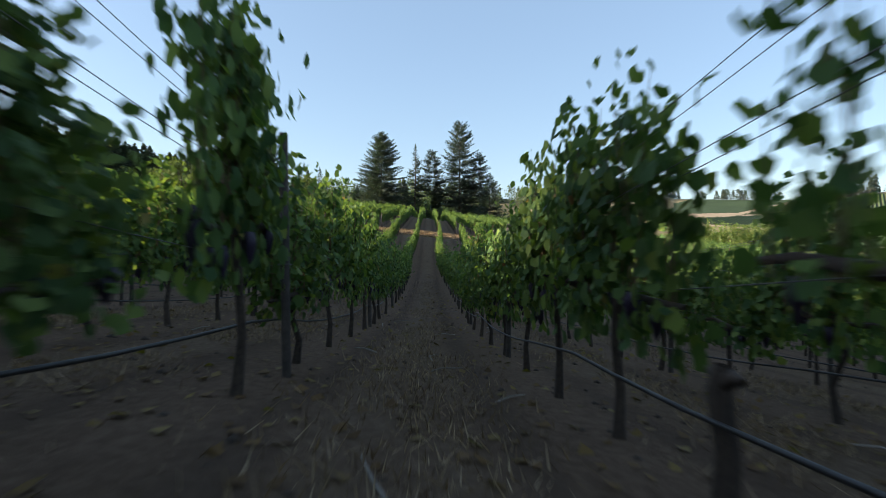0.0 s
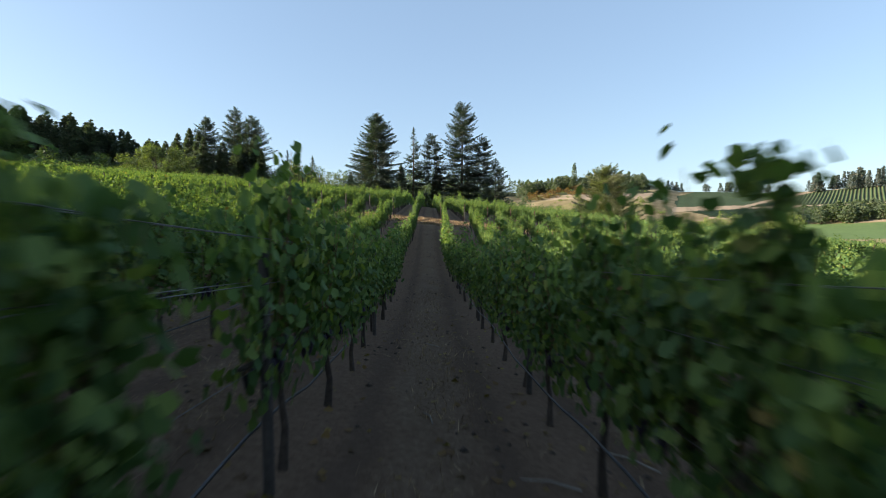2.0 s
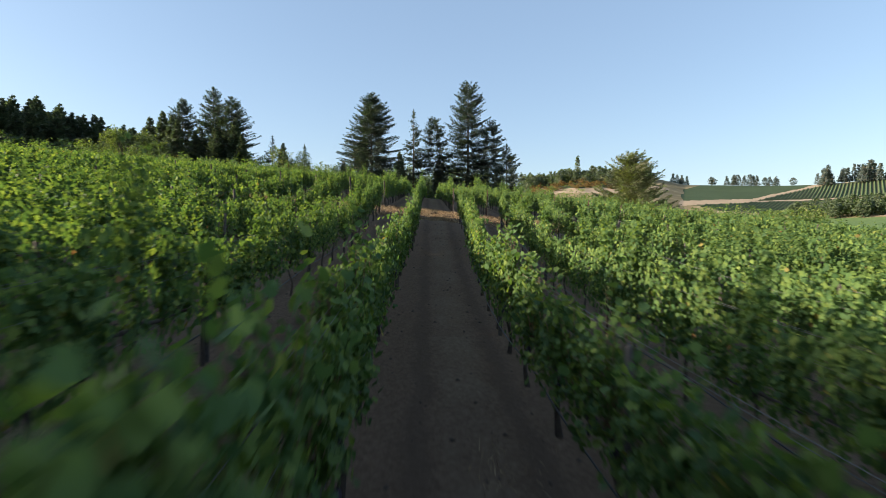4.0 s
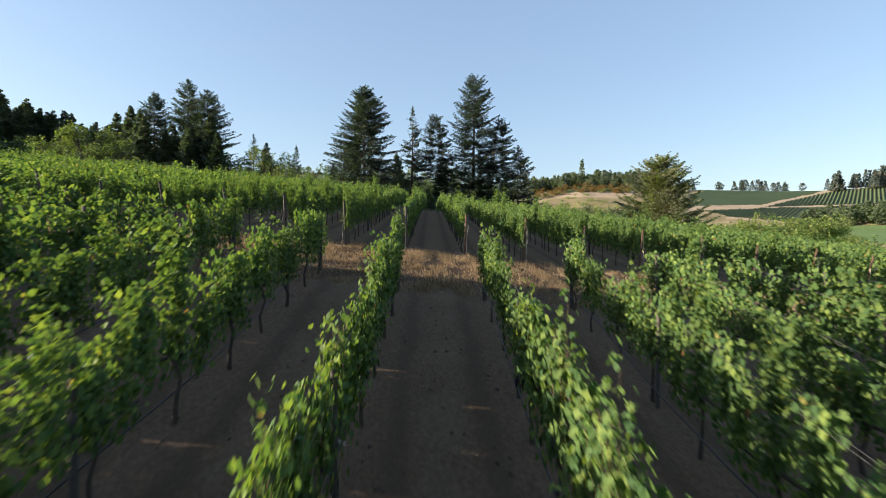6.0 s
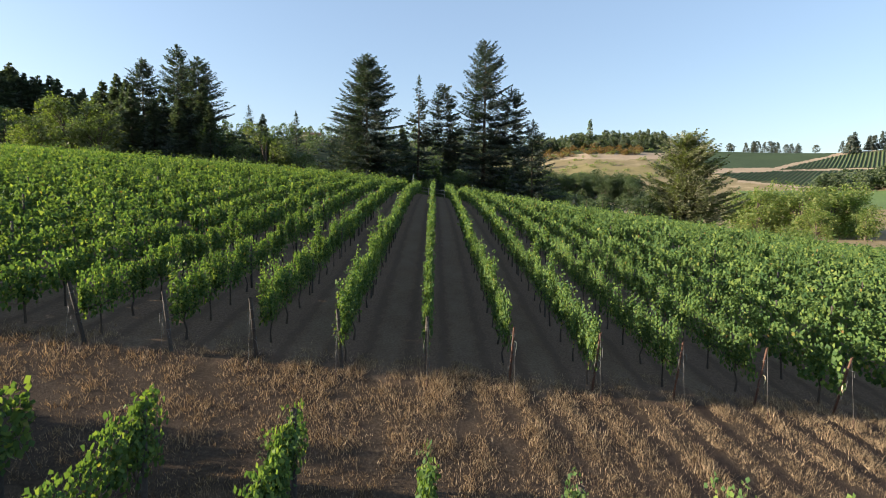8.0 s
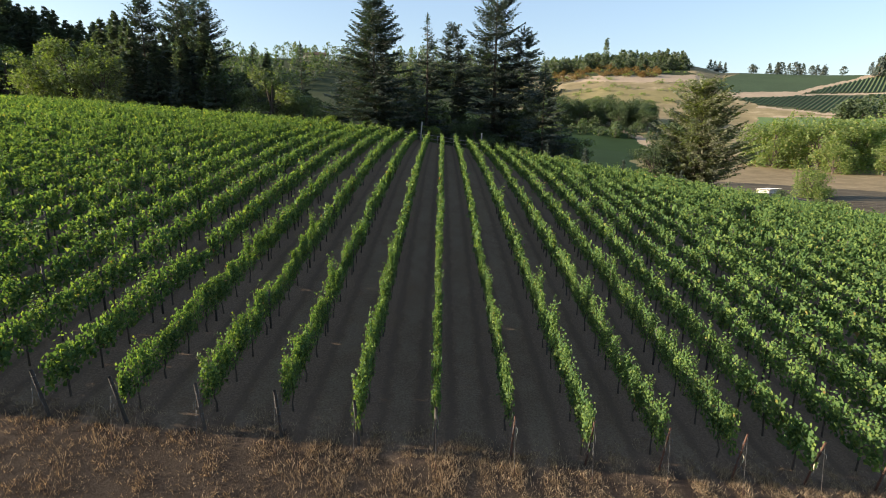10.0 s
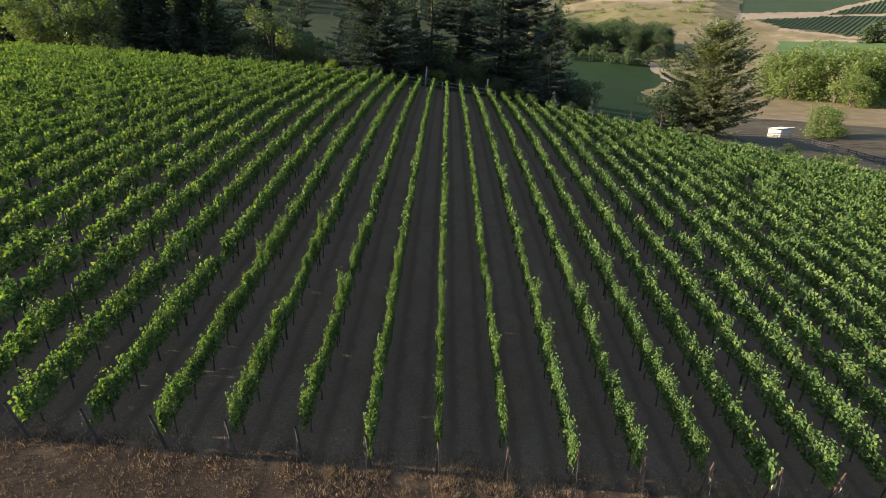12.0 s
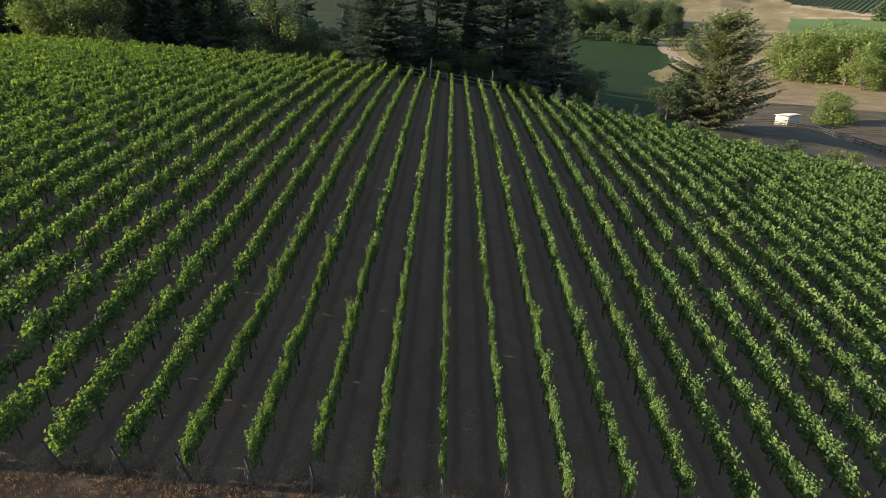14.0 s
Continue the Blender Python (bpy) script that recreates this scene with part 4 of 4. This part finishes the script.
# woodland left of the firs and the hill behind it
wood = [conifer("fir_tree", h, w, 440 + n, M_WOOD_FIR, gaps=0.05, rate=0.95, bare=0.04, fine=0.85, belly=0.85, limbs=(7, 9), label="dark fir in a dense wood") for n, (h, w) in enumerate(((28, 6.0), (26, 5.6), (30, 6.4)))]
wood_first = set()
wrng = np.random.default_rng(61)


def plant(pool, seen, x, y, scale=1.0):
    n = int(wrng.integers(len(pool)))
    turn = wrng.uniform(0, 360)
    if n in seen:
        return stand(copy_thing(pool[n], Matrix()), x, y, turn, scale)
    seen.add(n)
    return stand(pool[n], x, y, turn, scale)


for k in range(92):
    az = -47 + 22 * (k % 46) / 46 + wrng.normal(0, 0.3)
    back = k >= 46
    away = wrng.uniform(178, 215) if back else wrng.uniform(160, 185) if az < -27 else wrng.uniform(150, 180)
    x, y = away * math.sin(radians(az)), 58 + away * math.cos(radians(az))
    top = 10.25 + away * math.tan(radians(np.interp(az, [-47, -38, -36.3, -34, -32.8, -30, -26], [10.8, 9.6, 9.7, 8.8, 8.1, 8.4, 7.2]))) - (wrng.uniform(0.5, 3.5) if back else wrng.uniform(-0.8, 4.0))
    plant(wood, wood_first, x, y, to_top(x, y, top) / 28)
for x, y, s in ((-58, 162, 0.56), (-55, 158, 0.5), (-53, 165, 0.6), (-51, 158, 0.46), (-48, 161, 0.55), (-46, 157, 0.45), (-43, 160, 0.56), (-40.5, 157, 0.42),
                (-62, 166, 0.62), (-66, 168, 0.68), (-35, 170, 0.5), (-20, 168, 0.38), (-15, 165, 0.42), (3, 164, 0.5), (-6, 160, 0.42), (16, 160, 0.45)):
    plant(wood, wood_first, x, y, s)
# unseen tall firs added far to the side to cast shade over the near vines
shade_firs = [conifer("fir_tree", 36, 9.5, 455 + n, gaps=0.0, rate=0.8, bare=0.04, fine=1.0, belly=0.7, limbs=(6, 9), label="tall unseen fir added to shade the near vines") for n in range(2)]
tall_first = set()
# 10 to 12 left out, so that patches of sun reach the rows
for k in (*range(10), 13, 14, 15, 16):
    plant(shade_firs, tall_first, -84 + wrng.normal(0, 1.5), -22 + 3.4 * k, wrng.uniform(0.95, 1.1))

# a second unseen row behind, to thicken the shade
for y in (23.0, 27.0, 31.0, 35.0):
    plant(shade_firs, tall_first, -92 + wrng.normal(0, 1.0), y, 1.05)

oaks = [broadleaf("oak_tree", 12, 6.0, 470 + n, M_BROAD_DARK, 4800, 0.42, 0.22, "dense dark green oak behind the vineyard", lumps=16) for n in range(3)]
oak_first = set()
for x, y, s in ((-76, 170, 1.0), (-68, 168, 1.05), (-57, 170, 1.0), (-47, 170, 1.0), (-40, 160, 0.9), (-36, 176, 0.8), (-30, 172, 0.75), (-33, 186, 0.75),
                (-26, 180, 0.62), (-22, 170, 0.62), (-18, 176, 0.62), (-27, 166, 0.6), (-6, 168, 0.9), (1, 172, 0.95), (-14, 184, 1.1), (-7, 186, 1.1), (0, 184, 1.1), (8, 182, 1.1), (15, 184, 1.0), (21, 176, 0.9), (-10, 163, 0.6), (4, 160, 0.55), (6, 157, 0.55), (14, 165, 0.9), (13, 158, 0.6), (22, 160, 0.6), (28, 176, 0.7), (-92, 176, 1.2), (-100, 172, 1.2), (-108, 180, 1.3), (-84, 182, 1.2)):
    plant(oaks, oak_first, x, y, s)
willows = [broadleaf("willow_tree", 12, 5.2, 480 + n, M_WILLOW, 5600, 0.38, 0.15, "pale green leafy tree at the vineyard's edge", lumps=18) for n in range(2)]
wil_first = set()
for x, y, s in ((-70.5, 156, 0.95), (-64, 155, 1.12), (-58.5, 154, 0.95), (-30, 156, 1.03), (-34, 158, 0.6), (-25, 157, 0.55), (-21, 156, 0.42), (27, 165, 0.6), (24, 158, 0.45)):
    plant(willows, wil_first, x, y, s)

# brush and small firs along the lower edge of the block
bushes = [broadleaf("bush", 3.2, 2.0, 490 + n, (M_BROAD_DARK, M_BROAD, M_OAK)[n], 1500, 0.22, 0.1, ("dark green", "pale green", "yellow-green")[n] + " bush beside the vineyard", "bush", 9) for n in range(3)]
bush_first = set()
for x in np.arange(10, 66, 3.2):
    y = float(far_end(x)) + wrng.uniform(4, 10)
    plant(bushes, bush_first, x, y, wrng.uniform(0.45, 0.95))
for x, y, s in ((-14, 153, 0.8), (-9, 152.6, 0.6), (-4, 153, 0.7), (2, 152.5, 0.8), (7, 152, 0.8), (12, 149, 0.8), (-19, 153, 0.9), (-2, 155, 1.0), (4, 156, 1.1), (10, 154, 1.2)):
    plant(bushes, bush_first, x, y, s)
small = conifer("small_fir", 3.4, 1.1, 430, gaps=0.05, rate=4.0, bare=0.03, label="small young fir at the edge of the vines")
stand(small, 21.5, 139)
for x, y, s in ((26.5, 136.5, 0.8), (33.5, 133, 0.75), (16.5, 143, 0.9)):
    stand(copy_thing(small, Matrix()), x, y, wrng.uniform(0, 360), s)

# the valley: oaks round the paddock and a dark copse on the far side
valley_oaks = [broadleaf("oak_tree", 12, 6.0, 485 + n, M_OAK, 5200, 0.46, 0.06, "yellow-green oak standing by a dry paddock", lumps=22) for n in range(3)]
valley_first = set()
for x, y, s in ((148, 300, 1.25), (156, 308, 1.35), (165, 300, 1.2), (160, 288, 1.25), (168, 282, 1.1), (175, 290, 1.25), (182, 296, 1.3), (158, 276, 0.8), (190, 300, 1.2), (150, 318, 1.1), (172, 268, 0.8)):
    plant(valley_oaks, valley_first, x, y, s * 1.6)
plant(valley_oaks, valley_first, 102, 206, 0.85)
plant(valley_oaks, valley_first, 107, 209, 0.7)
plant(oaks, oak_first, 35, 147, 0.62)
plant(oaks, oak_first, 38.5, 151, 0.7)
for k in range(40):
    az, away = wrng.uniform(8.5, 20.5), wrng.uniform(425, 475)
    plant(oaks, {0, 1, 2}, away * math.sin(radians(az)), 58 + away * math.cos(radians(az)), wrng.uniform(1.4, 2.0))


# ---- fences, poles and the shed ----
def rail_fence(name, points, rails, high, mat, label, rail_size=0.06):
    root = new(name)
    root.location = (*points[0], float(land(*points[0])))
    o = Vector(root.location)
    pm = solid("post", [prism(0.07, -0.3, high + 0.1, 6)], [mat])
    prev = None
    for (x0, y0), (x1, y1) in zip(points, points[1:]):
        n = max(1, int(math.hypot(x1 - x0, y1 - y0) / 2.6))
        for i in range(n + 1):
            x, y = x0 + (x1 - x0) * i / n, y0 + (y1 - y0) * i / n
            here = Vector((x, y, float(land(x, y))))
            if i or prev is None:
                part("post", pm, root, here - o)
            if prev is not None and i:
                for r in range(rails):
                    z = Vector((0, 0, high * (r + 1) / rails))
                    a, b = prev - o + z, here - o + z
                    part("rail", np_mesh("rail", *tube([a, (a + b) / 2 + Vector((0, 0, -0.01)), b], rail_size, 4), [mat]), root)
            prev = here
    return tagged(root, label, "fence", "fences")


rail_fence("rail_fence", [(-20, 151.2), (-10, 151.0), (-3.6, 150.6), (2, 150.4), (8, 150.0)], 2, 1.15, M_PALE, "pale grey timber rail fence behind the vines", 0.05)
rail_fence("paddock_fence", [(62, 196), (74, 200), (83, 199), (88, 193), (86, 178), (83.4, 160), (82, 146)], 3, 1.35, M_DARKRAIL, "dark timber paddock fence below the vineyard")
rail_fence("paddock_fence", [(88, 193), (104, 189), (122, 181)], 3, 1.35, M_DARKRAIL, "dark timber paddock fence below the vineyard")


def leaning_pole(x, y, tall, lx, label):
    z = float(land(x, y))
    v, f = tube([(x, y, z - 0.4), (x + lx * 0.5, y, z + tall * 0.5), (x + lx, y, z + tall)], [0.13, 0.12, 0.11], 8)
    cap = np.array([[len(v) - 8, len(v) - 7, len(v) - 6, len(v) - 5], [len(v) - 8, len(v) - 5, len(v) - 4, len(v) - 3], [len(v) - 8, len(v) - 3, len(v) - 2, len(v) - 1]])
    return tagged(new("wooden_pole", np_mesh("wooden_pole", v, np.concatenate([f, cap]), [M_PALE])), label, "pole", "poles")


leaning_pole(-3.7, 150.8, to_top(-3.4, 150.8, 12.4), 0.3, "tall leaning grey wooden pole by the fence")
leaning_pole(6.5, 148.8, to_top(6.6, 148.8, 10.7), 0.1, "short stout grey wooden pole by the fence")


def shed(x, y, turn):
    root = new("white_shed")
    w, d, h = 3.1, 2.1, 3.1
    boards = []
    n = 12
    for face in range(4):
        ln = w if face % 2 == 0 else d
        for i in range(n):
            a0, a1 = -ln + 2 * ln * i / n + 0.012, -ln + 2 * ln * (i + 1) / n - 0.012
            if face == 2 and 4 <= i <= 6:
                continue
            b = box(a0, a1, -0.03, 0.0, 0, h + (0.35 if face == 0 else 0))
            rot = np.array(Matrix.Rotation(math.pi / 2 * face, 3, "Z"))
            off = (0, -(d if face % 2 == 0 else w), 0)
            boards.append(((b[0] + off) @ rot.T, b[1]))
    for b in boards:
        part("board", np_mesh("board", *b, [M_WHITE]), root)
    # solid dark filling that stands for the shade inside the doorway
    part("core", np_mesh("core", *box(-w + 0.02, w - 0.02, -d + 0.02, d - 0.02, 0, h - 0.02), [M_POST]), root, label="solid dark block in place of the shed's shaded inside")
    v, f = box(-w - 0.3, w + 0.3, -d - 0.35, d + 0.35, h + 0.02, h + 0.1)
    v[:, 2] += np.where(v[:, 1] < 0, 0.38, 0.0)
    part("roof", np_mesh("roof", v, f, [M_ROOF]), root, label="pale grey sheet metal roof")
    for i in range(9):
        xx = -w - 0.2 + i * (2 * w + 0.4) / 8
        part("roof_rib", np_mesh("roof_rib", *tube([(xx, -d - 0.35, h + 0.5), (xx, d + 0.35, h + 0.12)], 0.03, 4), [M_ROOF]), root)
    stand(root, x, y, turn, 0.8, 0.05)
    return tagged(root, "small pale boarded shed with a white metal roof", "shed")


shed(87.2, 200.5, 28)


# ---- the far hills: vine rows, ridge trees, a house ----
def far_rows():
    """Hedges of far vine rows, each a low ridge that follows the hill."""
    pieces = []
    for r0, r1, turn, gap in ((540, 672, 8.0, 4.0), (668, 812, 5.0, 3.6)):
        am = radians(35 + turn)
        for s in np.arange(-230, 260, gap):
            t = np.arange(r0 - 60, r1 + 60, 9.0)
            x = t * math.sin(am) + s * math.cos(am)
            y = 58 + t * math.cos(am) - s * math.sin(am)
            rho, az = np.hypot(x, y - 58), np.degrees(np.arctan2(x, y - 58))
            z = land(x, y)
            ok = (hill_plot(az, np.degrees(np.arctan2(z - 10.25, rho))) == 9) & (rho > r0) & (rho < r1)
            for i in range(len(t) - 1):
                if ok[i] and ok[i + 1]:
                    p, q = np.array([x[i], y[i], z[i]]), np.array([x[i + 1], y[i + 1], z[i + 1]])
                    w = np.array([0.9, -0.6, 0])
                    up = np.array([0, 0, 1.0])
                    pieces.append((np.array([p - w, p + up, p + w, q - w, q + up, q + w]), np.array([[0, 1, 4, 3], [1, 2, 5, 4]])))
    tagged(new("far_vine_rows", np_mesh("far_vine_rows", *joined(pieces), [M_FARVINE])), "green vine rows on a far hillside", "vineyard", kind="stuff")


def far_trees(name, places, mat, label, leaves=260):
    """Woods on the hills, too far and many to count."""
    rng = np.random.default_rng(71)
    pts, size, trunks = [], [], []
    for az, rho, h, w, pointed in places:
        x, y = rho * math.sin(radians(az)), 58 + rho * math.cos(radians(az))
        g = float(land(x, y))
        t = rng.random(leaves) ** (1.5 if pointed else 0.9)
        prof = (1 - t) if pointed else np.sqrt(np.clip(1 - (2 * t - 0.9) ** 2, 0.05, 1))
        a = rng.uniform(0, 6.28, leaves)
        r = w * prof * (0.5 + 0.6 * rng.random(leaves))
        pts.append(np.stack([x + r * np.cos(a), y + r * np.sin(a), g + 0.08 * h + 0.92 * h * t], -1))
        size.append(np.full(leaves, 0.17 * h ** 0.5 * w ** 0.35) * rng.uniform(0.7, 1.4, leaves))
        trunks.append(tube([(x, y, g - 1), (x, y, g + 0.8 * h)], [0.25, 0.08], 4))
    v, f = three_corner(*kite_leaves(rng, np.concatenate(pts), np.concatenate(size) * 1.6, 0.3, 0.4))
    ob = new(name, np_mesh(name, v, f, [mat]))
    part("trunks", solid("trunks", trunks, [M_BARK]), ob)
    return tagged(ob, label, "trees", kind="stuff")


frng = np.random.default_rng(81)
far_trees("hilltop_wood", [(az, frng.uniform(770, 870), frng.uniform(10, 21), frng.uniform(5, 9), frng.random() < 0.35) for az in np.repeat(np.linspace(10.5, 23.2, 45), 3) + frng.normal(0, 0.2, 135)] + [(16.0, 800, 36, 5.5, True), (22.9, 800, 22, 5.0, True), (21.6, 810, 23, 5.0, True)], M_HAZED_WOOD, "dark wood along a far hilltop")
far_trees("hillside_scrub", [(frng.uniform(11, 21), frng.uniform(700, 790), frng.uniform(3, 8), frng.uniform(3, 5), False) for _ in range(80)], M_RED, "rusty brown scrub below the hilltop wood", 160)
far_trees("ridge_trees", [(az + frng.normal(0, 0.12), 850, frng.uniform(10, 16), frng.uniform(3.4, 5.0), frng.random() < 0.6) for az in (25.3, 25.6, 25.9, 26.2, 26.4, 28.6, 29.0, 29.9, 30.5, 30.7, 30.9, 31.1, 31.6, 31.9, 32.3, 32.6, 33.2, 33.5, 34.0, 34.4, 35.5, 37.2, 37.7)] +
          [(frng.uniform(37.6, 46), frng.uniform(800, 850), frng.uniform(16, 25), frng.uniform(4, 7), True) for _ in range(36)], M_FIR, "row of dark trees along a far ridge")
far_trees("valley_copse", [(35.4 + 8 * frng.random() ** 0.8, frng.uniform(535, 575), frng.uniform(9, 15), frng.uniform(5, 7), False) for _ in range(46)], M_BROAD_DARK, "dark copse below the far vineyard")
far_trees("hill_woods", [(frng.uniform(-50, 11), frng.uniform(560, 900), frng.uniform(14, 26), frng.uniform(5, 8), frng.random() < 0.5) for _ in range(380)], M_HAZED_WOOD, "dark wooded hill behind the vineyard", 110)
far_trees("field_scrub", [(az, rho + frng.normal(0, 8), frng.uniform(4, 9), frng.uniform(3, 5), False) for az, rho in zip(frng.uniform(10, 26, 60), frng.uniform(385, 440, 60))], M_BROAD_DARK, "dark scrub scattered over the dry slope", 180)
far_trees("contour_scrub", [(az, rho + frng.normal(0, 4), frng.uniform(2, 4.5), frng.uniform(2, 4), False) for c in (560, 610, 648, 700, 735) for az, rho in ((a, c + 18 * math.sin(a * 0.9 + c)) for a in frng.uniform(11.5, 25.5, 26))], M_OAK, "olive scrub in bands across a dry golden slope", 90)
far_rows()


def far_house(az, rho):
    x, y = rho * math.sin(radians(az)), 58 + rho * math.cos(radians(az))
    root = new("far_house")
    part("wall", np_mesh("wall", *box(-9, 9, -5, 5, -2, 5), [M_PALE]), root)
    v = np.array([(-10, -6, 5), (10, -6, 5), (10, 6, 5), (-10, 6, 5), (-10, 0, 8.5), (10, 0, 8.5)], float)
    part("roof", np_mesh("roof", v, np.array([[0, 1, 5, 4], [2, 3, 4, 5], [0, 4, 3, 3], [1, 2, 5, 5]])[:2], [M_RUST]), root)
    for xx in (-6, -2, 2, 6):
        part("window", np_mesh("window", *box(xx - 0.7, xx + 0.7, -5.08, -5.0, 1.2, 3.2), [M_HOSE]), root)
    root.matrix_basis = pose(x, y, float(land(x, y)) + 1, 0, 0, -az)
    root.scale = (1.6, 1.4, 1.3)
    return tagged(root, "pale far house with a reddish roof among trees", "house")


far_house(-12.9, 790)
